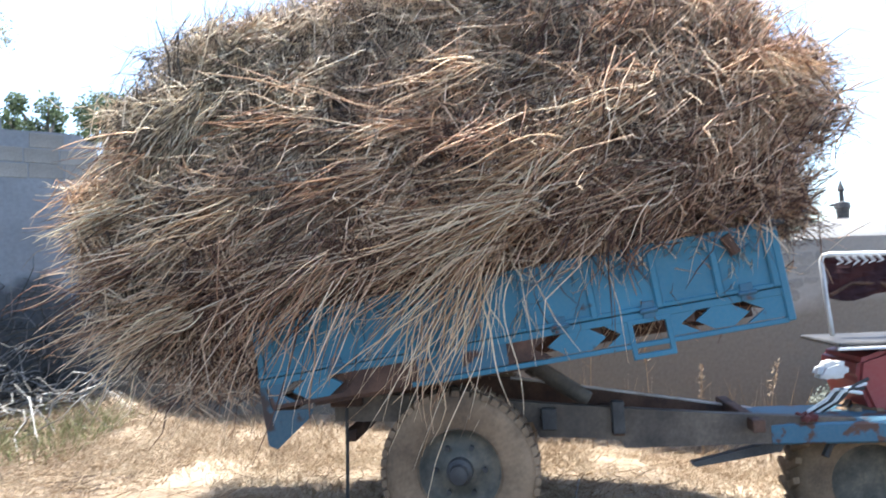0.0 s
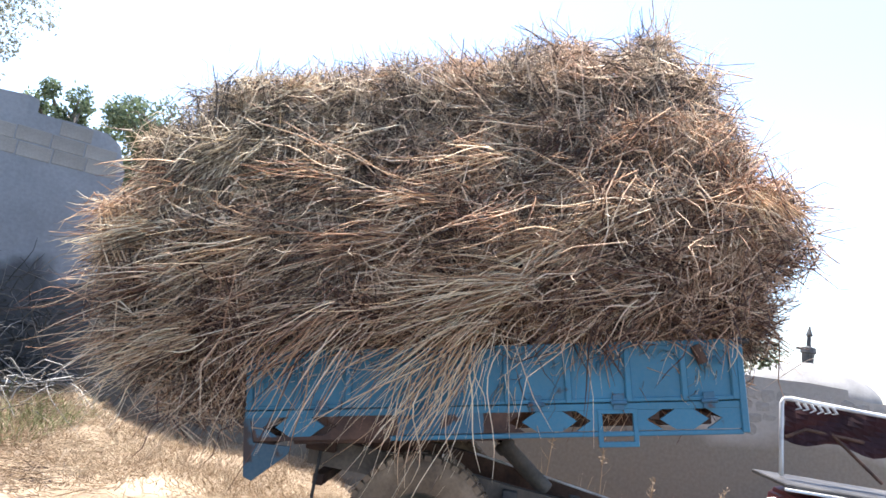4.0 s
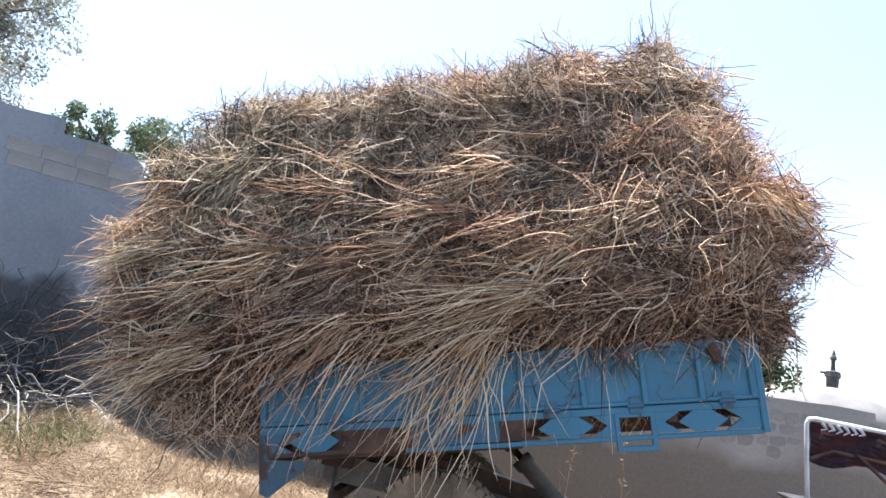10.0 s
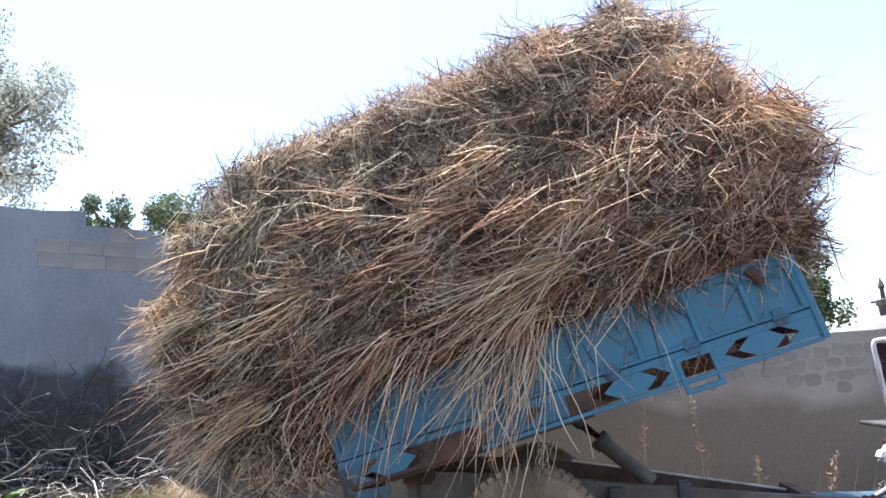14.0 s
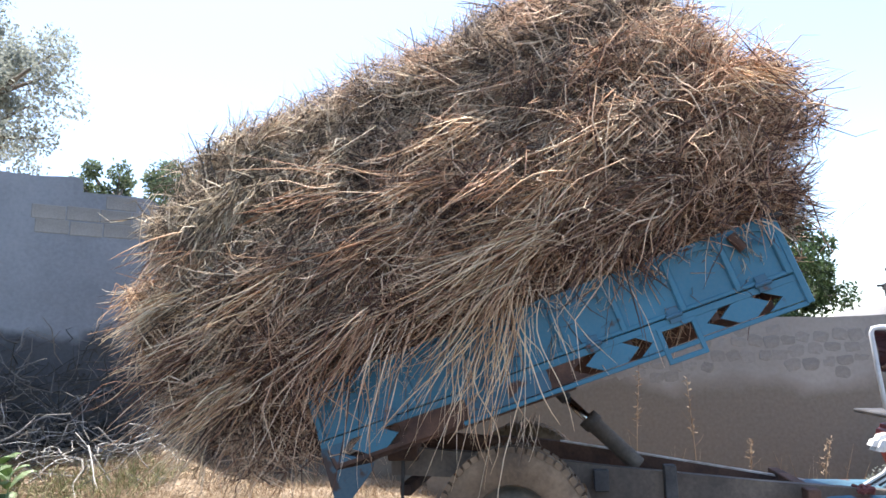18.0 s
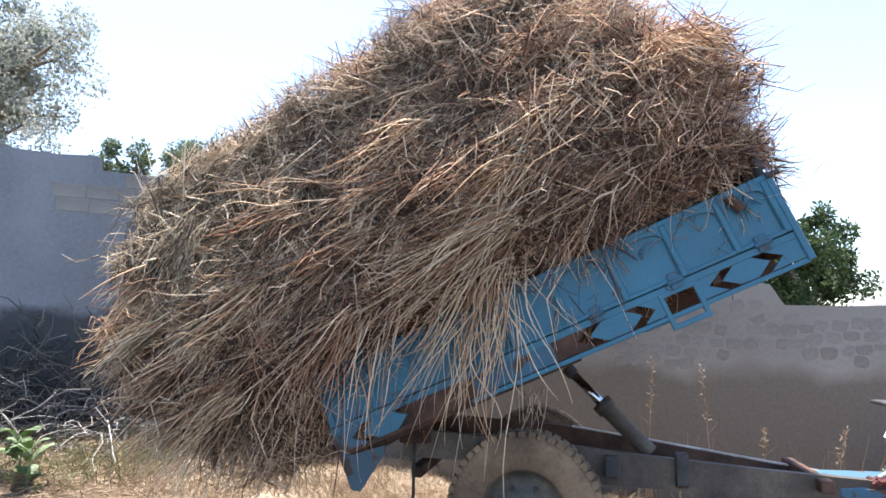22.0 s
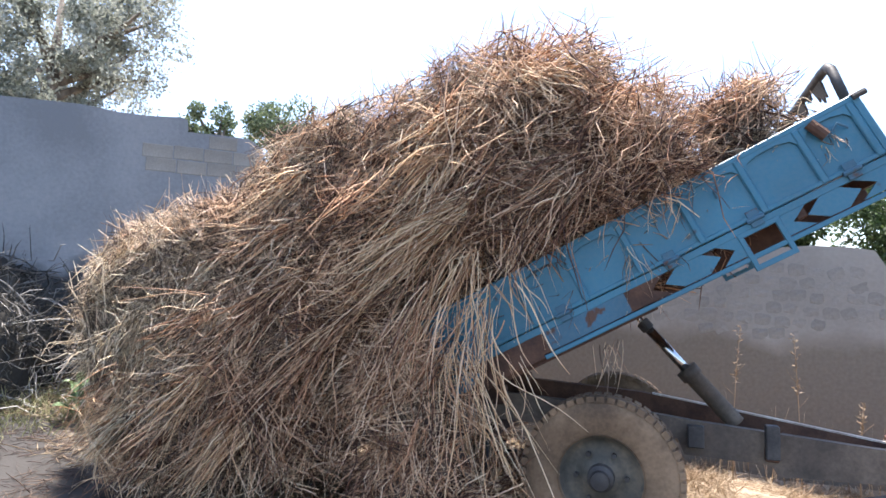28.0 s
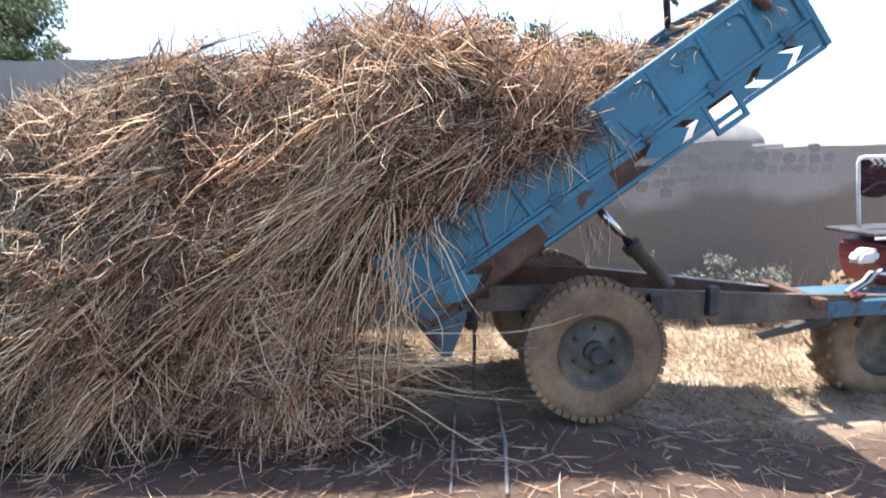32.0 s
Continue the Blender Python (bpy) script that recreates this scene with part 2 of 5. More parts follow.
MAROON = material("maroon_sheet", [(0.03, 0.012, 0.014), (0.055, 0.02, 0.024), (0.09, 0.035, 0.036)], 0.7, scale=3, fine=30, bump=0.2)
# worn steel, paled so that the sun's glint is in the colour
GLINT = material("worn_steel_glint", [(0.30, 0.26, 0.22), (0.50, 0.46, 0.42), (0.66, 0.63, 0.60)], 0.4, 0.4, scale=8, fine=50, bump=0.1)
TUBE = material("white_painted_tube", [(0.5, 0.5, 0.5), (0.66, 0.66, 0.65), (0.76, 0.76, 0.75)], 0.45, scale=6, fine=40, bump=0.1)
CLOTH = material("white_rag", [(0.55, 0.54, 0.52), (0.74, 0.73, 0.71)], 0.95, scale=8, fine=80, bump=0.3)
BARK = material("grey_bark", [(0.07, 0.06, 0.05), (0.14, 0.12, 0.10), (0.22, 0.19, 0.16)], 0.95, scale=6, fine=40, bump=0.6, stretch=(1, 1, 0.3))
LEAF = material("tree_leaf", [(0.025, 0.042, 0.016), (0.045, 0.08, 0.028), (0.08, 0.125, 0.045)], 0.6, scale=1.5, fine=8, bump=0, island=0.5)
LEAF_MID = material("dusty_green_leaf", [(0.06, 0.085, 0.045), (0.11, 0.15, 0.08), (0.19, 0.23, 0.13)], 0.6, scale=1.5, fine=8, bump=0, island=0.5)
# leaf colour greyed and lightened to paint in backlit haze
LEAF_HAZY = material("hazy_grey_leaf", [(0.17, 0.19, 0.16), (0.27, 0.29, 0.245), (0.38, 0.4, 0.345)], 0.65, scale=1.5, fine=8, bump=0, island=0.5)
TWIG_PALE = material("bleached_twig", [(0.14, 0.13, 0.115), (0.29, 0.27, 0.245), (0.45, 0.43, 0.39)], 0.85, scale=3, fine=30, bump=0, island=0.6)
GREEN_GRASS = material("weed_blade", [(0.14, 0.16, 0.06), (0.30, 0.30, 0.14), (0.48, 0.45, 0.26)], 0.7, scale=3, fine=20, bump=0, island=0.6)
LEAF_PALE = material("pale_weed_leaf", [(0.12, 0.19, 0.07), (0.22, 0.30, 0.14), (0.38, 0.45, 0.28)], 0.6, scale=5, fine=30, bump=0.1, obj=0.4)
# dead twigs with the shade at the wall foot put into their colour
TWIG_DARK = material("shade_dark_twig", [(0.03, 0.029, 0.026), (0.08, 0.075, 0.066), (0.19, 0.175, 0.155)], 0.9, scale=2, fine=20, bump=0, island=0.7)
TWIG = material("dead_twig", [(0.09, 0.075, 0.065), (0.26, 0.23, 0.20), (0.50, 0.46, 0.41)], 0.9, scale=2, fine=20, bump=0, island=0.6)
# litter coloured near black for the shade inside the brush pile
LITTER_SHADE = material("dark_litter", [(0.025, 0.022, 0.018), (0.05, 0.045, 0.035), (0.09, 0.08, 0.06)], 0.95, scale=2.5, fine=30, bump=0.8)
for m, amount in ((STRAW, 0.2), (STRAW_BROWN, 0.2), (STRAW_PALE, 0.2), (STRAW_OLIVE, 0.2), (STRAW_MAT, 0.16), (LEAF, 0.35), (LEAF_MID, 0.4), (LEAF_HAZY, 0.5), (DRY_GRASS, 0.2), (GREEN_GRASS, 0.3)):
    let_through(m, amount)
ROPE = material("red_brown_rope", [(0.10, 0.03, 0.03), (0.17, 0.06, 0.05)], 0.9, scale=20, fine=80, bump=0.3)


# ---------------------------------------------------------------- mesh helpers
def put(name, me, mat, parent=None, label="", smooth=False):
    me.materials.append(mat)
    if smooth:
        me.polygons.foreach_set("use_smooth", [True] * len(me.polygons))
    ob = new(name, me)
    if parent is not None:
        ob.parent = parent
    if label:
        ob["label"] = label
    return ob


def part(name, bm, mat, parent=None, label="", smooth=False):
    """One bmesh as one mesh object, under a thing or a part."""
    bmesh.ops.recalc_face_normals(bm, faces=bm.faces)
    me = bpy.data.meshes.new(name)
    bm.to_mesh(me)
    bm.free()
    return put(name, me, mat, parent, label, smooth)


def thing(name, label, category, group="", kind="", at=(0, 0, 0)):
    ob = new(name)
    ob.empty_display_size = 0.1
    ob.location = at
    return tagged(ob, label, category, group, kind)


def box(x0, x1, y0, y1, z0, z1, bevel=0.006, bm=None):
    bm = bm or bmesh.new()
    v = bmesh.ops.create_cube(bm, size=1)["verts"]
    for p in v:
        p.co = ((x0 + x1) / 2 + p.co.x * (x1 - x0), (y0 + y1) / 2 + p.co.y * (y1 - y0), (z0 + z1) / 2 + p.co.z * (z1 - z0))
    if bevel:
        bmesh.ops.bevel(bm, geom=list({e for q in v for e in q.link_edges}), offset=bevel, segments=1, affect="EDGES")
    return bm


def prism(pts, y0, y1, bm=None):
    """A plate whose outline is given in x and z, between two y."""
    bm = bm or bmesh.new()
    a = [bm.verts.new((x, y0, z)) for x, z in pts]
    b = [bm.verts.new((x, y1, z)) for x, z in pts]
    bm.faces.new(a)
    bm.faces.new(b[::-1])
    for i in range(len(pts)):
        j = (i + 1) % len(pts)
        bm.faces.new((a[j], a[i], b[i], b[j]))
    return bm


def tube(points, radius, seg=8, bm=None, caps=True):
    """A round bar along points; radius may be one number or one for each point."""
    bm = bm or bmesh.new()
    pts = [Vector(p) for p in points]
    radii = radius if isinstance(radius, (list, tuple)) else [radius] * len(pts)
    rings, side = [], None
    for i, p in enumerate(pts):
        d = (pts[min(i + 1, len(pts) - 1)] - pts[max(i - 1, 0)]).normalized()
        side = d.orthogonal().normalized() if side is None else (side - d * side.dot(d)).normalized()
        up = d.cross(side)
        rings.append([bm.verts.new(p + (side * math.cos(a) + up * math.sin(a)) * radii[i]) for a in np.linspace(0, 2 * math.pi, seg, endpoint=False)])
    for a, b in zip(rings, rings[1:]):
        for i in range(seg):
            bm.faces.new((a[i], a[(i + 1) % seg], b[(i + 1) % seg], b[i]))
    if caps:
        bm.faces.new(rings[0][::-1])
        bm.faces.new(rings[-1])
    return bm


def lathe(profile, seg=40, bm=None):
    """Turned about the y axis from (radius, y) pairs."""
    bm = bm or bmesh.new()
    rings = [[bm.verts.new((r * math.cos(a), y, r * math.sin(a))) for a in np.linspace(0, 2 * math.pi, seg, endpoint=False)] for r, y in profile]
    for a, b in zip(rings, rings[1:]):
        for i in range(seg):
            bm.faces.new((a[i], a[(i + 1) % seg], b[(i + 1) % seg], b[i]))
    return bm


def quads(name, verts, faces):
    me = bpy.data.meshes.new(name)
    n = len(faces)
    me.vertices.add(len(verts))
    me.vertices.foreach_set("co", np.ascontiguousarray(verts, dtype=np.float32).ravel())
    me.loops.add(n * 4)
    me.loops.foreach_set("vertex_index", np.ascontiguousarray(faces, dtype=np.int32).ravel())
    me.polygons.add(n)
    me.polygons.foreach_set("loop_start", np.arange(0, n * 4, 4, dtype=np.int32))
    me.polygons.foreach_set("loop_total", np.full(n, 4, dtype=np.int32))
    me.update(calc_edges=True)
    return me


def stalks(rng, base, way, length, width, bend, sag=0.0, rings=4, flat=0.45):
    """Many bent stalks: vertices and faces. base, way: (n, 3); length, width: (n,). A stalk has a three-sided section and thin ends."""
    n = len(base)
    way = way / np.linalg.norm(way, axis=1, keepdims=True)
    side = np.cross(way, rng.normal(size=(n, 3)))
    side /= np.linalg.norm(side, axis=1, keepdims=True) + 1e-9
    up = np.cross(side, way)
    s = np.linspace(0, 1, rings)
    curl = rng.normal(size=(n, 1)) * bend
    kink = rng.normal(size=(n, 1)) * bend * 0.4
    pts = base[:, None] + way[:, None] * (length[:, None] * s)[..., None] + side[:, None] * ((curl * s**2 + kink * np.sin(s * 6.3)) * length[:, None])[..., None]
    pts[..., 2] -= sag * (length[:, None] * s) ** 2
    thick = width[:, None] * np.interp(s, [0, 0.15, 0.7, 1], [0.7, 1, 0.8, 0.25])
    corner = [(math.cos(a), math.sin(a) * flat) for a in (0, 2.094, 4.189)]
    ring = np.stack([pts + side[:, None] * (thick * c)[..., None] + up[:, None] * (thick * d)[..., None] for c, d in corner], 2)
    verts = ring.reshape(-1, 3)
    k = np.arange(n)[:, None, None] * rings * 3 + np.arange(rings - 1)[None, :, None] * 3
    i = np.arange(3)[None, None]
    j = (i + 1) % 3
    faces = np.stack([k + i, k + j, k + 3 + j, k + 3 + i], -1).reshape(-1, 4)
    return verts, faces


def joined(*pieces):
    verts, faces, n = [], [], 0
    for v, f in pieces:
        verts.append(v)
        faces.append(f + n)
        n += len(v)
    return np.concatenate(verts), np.concatenate(faces)


# ---------------------------------------------------------------- times of the tipping
HINGE = (-0.791, 0.920)
BED = [(0, 7.7), (1, 8.7), (2, 9.6), (3.5, 10.2), (5.5, 10.6), (7, 11.2), (9, 12.1), (11, 13.2), (12, 13.6), (13, 14.3), (14, 15.4), (15.5, 16.6), (16.5, 17.2),
       (18, 18.3), (19, 19.2), (20, 20.7), (21, 21.8), (22, 22.8), (23, 24.0), (24, 24.7), (25, 25.6), (26.5, 26.8), (28, 27.6), (29, 28.2), (30, 29.1), (30.5, 30.1), (31, 30.3), (31.5, 31.0), (32, 32.9)]
PULL = [(30, 0.0), (30.25, 0.12), (30.5, 0.3), (31, 0.5), (31.5, 0.84), (32, 1.345)]


def bed_angle(t):
    return float(np.interp(t, *zip(*BED)))


def pulled(t):
    return float(np.interp(t, *zip(*PULL)))


def on_bed(u, v, t):
    """A point of the tipping body (along it, above its hinge) as x and z of the world."""
    a = radians(bed_angle(t))
    return HINGE[0] + pulled(t) + u * math.cos(a) - v * math.sin(a), HINGE[1] + u * math.sin(a) + v * math.cos(a)


MOVES = []


def motions():
    for ob, rows in MOVES:
        walk(ob, rows)


# ---------------------------------------------------------------- ground
WALL_A, WALL_B = Vector((-5.25, 4.25, 0)), Vector((-13.0, -3.5, 0))


def bank(x, y):
    """Height of the litter bank at the foot of the side wall."""
    d = ((x + 5.5) - (y - 4.0)) / 1.414
    e = ((x + 5.5) + (y - 4.0)) / 1.414
    return 0.5 * math.exp(-(max(d, 0) / 1.5) ** 2) * (1 if e < 0 else math.exp(-(e / 0.8) ** 2)) if d > -3 else 0.0


def ground_z(x, y):
    near = math.exp(-((x - 0.5) ** 2 + (y - 0.5) ** 2) / 20)
    fall = -0.30 / (1 + math.exp(-(x - 1.9) / 0.35)) - 0.28 / (1 + math.exp(-(y - 2.9) / 0.3)) / (1 + math.exp(-(x + 1.5) / 0.5))
    return max(fall, -0.36) + bank(x, y) + (1 - 0.8 * near) * 0.07 * noise.noise((x * 0.6, y * 0.6, 3)) + 0.012 * noise.noise((x * 4, y * 4, 1)) * (1 - 0.6 * near)


def build_ground():
    xs = np.concatenate([[-3000, -600, -120, -40, -20], np.arange(-13, 11.01, 0.2), [14, 20, 40, 120, 600, 3000]])
    ys = np.concatenate([[-3000, -600, -120, -40, -15], np.arange(-7, 7.01, 0.2), [10, 20, 40, 120, 600, 3000]])
    verts = [(x, y, ground_z(x, y) if abs(x) < 15 and abs(y) < 11 else -0.36 if x > 2 else 0.0) for y in ys for x in xs]
    w = len(xs)
    faces = [(j * w + i, j * w + i + 1, (j + 1) * w + i + 1, (j + 1) * w + i) for j in range(len(ys) - 1) for i in range(w - 1)]
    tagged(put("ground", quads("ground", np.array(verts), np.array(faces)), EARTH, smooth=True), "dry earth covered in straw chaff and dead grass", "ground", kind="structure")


def scatter(name, label, category, mat, seed, n, area, length, width, lean, z=0.0, flatten=False):
    rng = np.random.default_rng(seed)
    x0, x1, y0, y1 = area
    b = np.stack([rng.uniform(x0, x1, n), rng.uniform(y0, y1, n), np.zeros(n)], 1)
    clump = np.array([noise.noise((p[0] * 1.3, p[1] * 1.3, seed)) for p in b])
    b = b[clump > rng.uniform(-0.55, 0.25, n)]
    n = len(b)
    b[:, 2] = [ground_z(p[0], p[1]) + z for p in b]
    d = rng.normal(size=(n, 3)) * lean
    d[:, 2] = np.abs(rng.normal(0.05, 0.07, n)) if flatten else 1
    v, f = stalks(rng, b, d, rng.uniform(*length, n), rng.uniform(*width, n), 0.12, rings=3)
    return tagged(put(name, quads(name, v, f), mat), label, category, kind="stuff")


build_ground()
scatter("dry_grass", "short dead yellow grass standing on the ground", "grass", DRY_GRASS, 5, 20000, (-5.0, 2.4, 1.0, 3.9), (0.03, 0.10), (0.003, 0.006), 1.0)
scatter("dry_grass", "short dead yellow grass in front of the low wall", "grass", DRY_GRASS, 15, 14000, (2.2, 6.5, 0.1, 3.8), (0.04, 0.13), (0.003, 0.006), 0.8)
scatter("straw_litter", "loose yellow straw lying on the ground", "straw litter", DRY_GRASS, 6, 9000, (-5.5, 6, 0.6, 3.6), (0.1, 0.4), (0.003, 0.007), 1.0, 0.012, True)
scatter("brown_straw_litter", "broken brown straw trodden into soil coloured dark for shade", "straw litter", STRAW_BROWN, 8, 2600, (-3.4, 3.4, -1.3, 0.9), (0.06, 0.26), (0.003, 0.006), 1.0, 0.012, True)
scatter("straw_litter", "greenish straw strewn beside the heap", "straw litter", DRY_GRASS, 9, 2600, (-8.5, -3.6, 1.2, 2.8), (0.12, 0.45), (0.003, 0.007), 1.0, 0.02, True)
scatter("straw_litter", "pale straw blown against the bank by the tall wall", "straw litter", DRY_GRASS, 19, 4200, (-7.4, -4.2, 1.3, 3.6), (0.06, 0.3), (0.003, 0.007), 1.0, 0.02, True)
scatter("chaff_litter", "short broken chaff and twigs lying on the soil", "chaff", TWIG, 10, 2600, (-3.2, 4.0, -1.6, 0.8), (0.03, 0.12), (0.002, 0.004), 1.0, 0.006, True)
# straw in the dark core colour, to deepen the shaded look of this ground
scatter("dark_litter", "straw lying beside the heap, its dark colour standing for shade", "straw litter", STRAW_SHADE, 12, 3000, (-7.0, -3.4, -1.2, 1.8), (0.06, 0.3), (0.003, 0.007), 1.0, 0.015, True)
scatter("dry_grass", "matted dead grass and straw before the compound wall", "grass", DRY_GRASS, 17, 13000, (-5.2, 1.0, 1.8, 4.5), (0.04, 0.2), (0.003, 0.006), 1.2, 0.004)
scatter("tall_dry_weed", "thin tall dead weeds before the wall", "weeds", DRY_GRASS, 7, 260, (0.8, 7, 2.6, 3.7), (0.4, 0.95), (0.004, 0.007), 0.12)

# ---------------------------------------------------------------- walls
def wall_slab(name, a, b, tops, thick, mat, label):
    """A wall from a to b; tops: (fraction along it, height) pairs that shape its upper edge."""
    d = (b - a)
    side = Vector((-d.y, d.x, 0)).normalized() * thick
    bm = bmesh.new()
    cols = []
    for f, z in tops:
        p = a + d * f
        cols.append([bm.verts.new(q) for q in ((p.x, p.y, -0.4), (p.x, p.y, z), (p.x + side.x, p.y + side.y, z), (p.x + side.x, p.y + side.y, -0.4))])
    for q, r in zip(cols, cols[1:]):
        for i in range(4):
            bm.faces.new((q[i], q[(i + 1) % 4], r[(i + 1) % 4], r[i]))
    bm.faces.new(cols[0])
    bm.faces.new(cols[-1][::-1])
    return tagged(part(name, bm, mat, label=label), label, "wall", kind="structure")


def ragged(rng, f0, f1, z, n, amp):
    return [(f, z + rng.uniform(-amp, amp)) for f in np.linspace(f0, f1, n)]


rng = np.random.default_rng(11)
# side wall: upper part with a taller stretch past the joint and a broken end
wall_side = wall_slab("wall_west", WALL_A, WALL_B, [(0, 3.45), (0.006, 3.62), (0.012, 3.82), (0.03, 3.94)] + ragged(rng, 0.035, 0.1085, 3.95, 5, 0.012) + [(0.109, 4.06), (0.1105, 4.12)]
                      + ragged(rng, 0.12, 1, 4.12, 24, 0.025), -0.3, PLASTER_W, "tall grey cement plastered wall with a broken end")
wall_slab("wall_north", Vector((-1.2, 4.6, 0)), Vector((-6.6, 4.6, 0)), ragged(rng, 0, 1, 3.3, 14, 0.02), -0.3, PLASTER, "grey plastered compound wall behind the heap")
wall_low = wall_slab("wall_east", Vector((16, 4.0, 0)), Vector((-1.4, 4.0, 0)), ragged(rng, 0, 0.64, 1.82, 20, 0.012) + [(0.6545, 1.84), (0.655, 1.93)] + ragged(rng, 0.66, 0.76, 1.94, 6, 0.012)
                     + [(0.762, 1.96), (0.77, 2.2)] + ragged(rng, 0.78, 1, 2.25, 10, 0.02), -0.3, PLASTER, "low grey cement wall with weathered plaster")


def wall_stones():
    """Rough stones that show along the top of the low wall."""
    rng = np.random.default_rng(31)
    shapes = []
    for k in range(8):
        w, h = rng.uniform(0.07, 0.10), rng.uniform(0.062, 0.08)
        bm = bmesh.new()
        ring = [(w * math.copysign(abs(math.cos(a)) ** 0.55, math.cos(a)) * rng.uniform(0.8, 1.08), h * math.copysign(abs(math.sin(a)) ** 0.55, math.sin(a)) * rng.uniform(0.8, 1.08)) for a in np.linspace(0.2, 2 * math.pi + 0.2, 11, endpoint=False)]
        back = [bm.verts.new((x, 0.0, z)) for x, z in ring]
        front = [bm.verts.new((x * 0.92, -0.003 - 0.005 * rng.random(), z * 0.92)) for x, z in ring]
        for i in range(11):
            j = (i + 1) % 11
            bm.faces.new((back[i], back[j], front[j], front[i]))
        mid = bm.verts.new((0.02 * rng.normal(), -0.011, 0.02 * rng.normal()))
        for i in range(11):
            bm.faces.new((front[i], front[(i + 1) % 11], mid))
        bmesh.ops.recalc_face_normals(bm, faces=bm.faces)
        me = bpy.data.meshes.new("stone")
        bm.to_mesh(me)
        bm.free()
        me.materials.append(STONE)
        shapes.append(me)
    for r in range(9):
        x = 0.2 + 0.09 * (r % 2)
        while x < 5.8:
            z = 0.82 + 0.148 * r + 0.05 * math.sin(x * 1.9) + rng.uniform(-0.02, 0.02)
            low = 1.22 + 0.05 * x + 0.10 * math.sin(x * 3.1)
            if low < z < (2.12 if x < 2.55 else 1.80):
                ob = new("stone", shapes[rng.integers(0, 8)])
                ob.parent = wall_low
                ob.matrix_basis = Matrix.Translation((x, 4.001 + rng.uniform(0, 0.006), z)) @ Matrix.Rotation(rng.uniform(-0.35, 0.35), 4, "Y")
            x += rng.uniform(0.165, 0.205)


def wall_blocks():
    """Concrete blocks laid on the broken end of the side wall."""
    rng = np.random.default_rng(37)
    me = bpy.data.meshes.new("block")
    bm = box(-0.198, 0.198, -0.007, 0.1, -0.096, 0.096, 0.006)
    bm.to_mesh(me)
    bm.free()
    me.materials.append(STONE)
    d = (WALL_B - WALL_A).normalized()
    turn = Matrix.Rotation(math.atan2(d.y, d.x) + math.pi, 4, "Z")
    for r, (z, a, b) in enumerate(((3.42, 0.3, 1.6), (3.62, 0.25, 1.6), (3.83, 0.5, 1.1))):
        s = a + 0.1 * r
        while s < b:
            ob = new("block", me)
            ob.parent = wall_side
            p = WALL_A + d * s
            ob.matrix_basis = Matrix.Translation((p.x, p.y, z + rng.uniform(-0.006, 0.006))) @ turn
            s += 0.41


wall_stones()
wall_blocks()

# ---------------------------------------------------------------- dome beyond the wall
def build_dome(x, y):
    t = thing("tomb", "whitewashed domed tomb behind the low wall", "building", at=(x, y, 0))
    part("drum", box(-1.6, 1.6, -1.6, 1.6, 0, 1.9, 0.05), WHITEWASH, t)
    bm = bmesh.new()
    prof = [(1.72 * math.cos(a) ** 1.25, 1.9 + 0.86 * math.sin(a)) for a in np.linspace(0, math.pi / 2 - 0.02, 14)]
    rings = [[bm.verts.new((r * math.cos(a), r * math.sin(a), z)) for a in np.linspace(0, 2 * math.pi, 48, endpoint=False)] for r, z in prof]
    for a, b in zip(rings, rings[1:]):
        for i in range(48):
            bm.faces.new((a[i], a[(i + 1) % 48], b[(i + 1) % 48], b[i]))
    bm.faces.new(rings[-1])
    part("dome", bm, WHITEWASH, t, "shallow white dome", smooth=True)
    bm = tube([(0, 0, 2.7), (0, 0, 3.0), (0, 0, 3.02), (0, 0, 3.16), (0, 0, 3.2), (0, 0, 3.45), (0, 0, 3.5), (0, 0, 3.62), (0, 0, 3.75)],
              [0.14, 0.16, 0.2, 0.18, 0.06, 0.05, 0.09, 0.05, 0.01], 12)
    box(-0.32, 0.05, -0.03, 0.03, 3.08, 3.14, 0.01, bm)
    part("finial", bm, DARK, t, "dark metal finial")


build_dome(8.7, 14.0)


# ---------------------------------------------------------------- trees
def crown(rng, centres, n, leaf, drop=0.0):
    """Leaf blades in clumps round the given centres (x, y, z, radius)."""
    c = centres[rng.integers(0, len(centres), n)]
    off = rng.normal(size=(n, 3))
    off /= np.linalg.norm(off, axis=1, keepdims=True)
    p = c[:, :3] + off * (c[:, 3] * rng.uniform(0.25, 1.05, n) ** 0.6)[:, None]
    d = rng.normal(size=(n, 3))
    d[:, 2] -= drop
    d /= np.linalg.norm(d, axis=1, keepdims=True)
    s = np.cross(d, rng.normal(size=(n, 3)))
    s /= np.linalg.norm(s, axis=1, keepdims=True)
    L = (leaf * rng.uniform(0.6, 1.3, n))[:, None]
    v = np.stack([p, p + d * L * 0.5 + s * L * 0.24, p + d * L, p + d * L * 0.5 - s * L * 0.24], 1).reshape(-1, 3)
    return v, np.arange(n * 4).reshape(-1, 4)


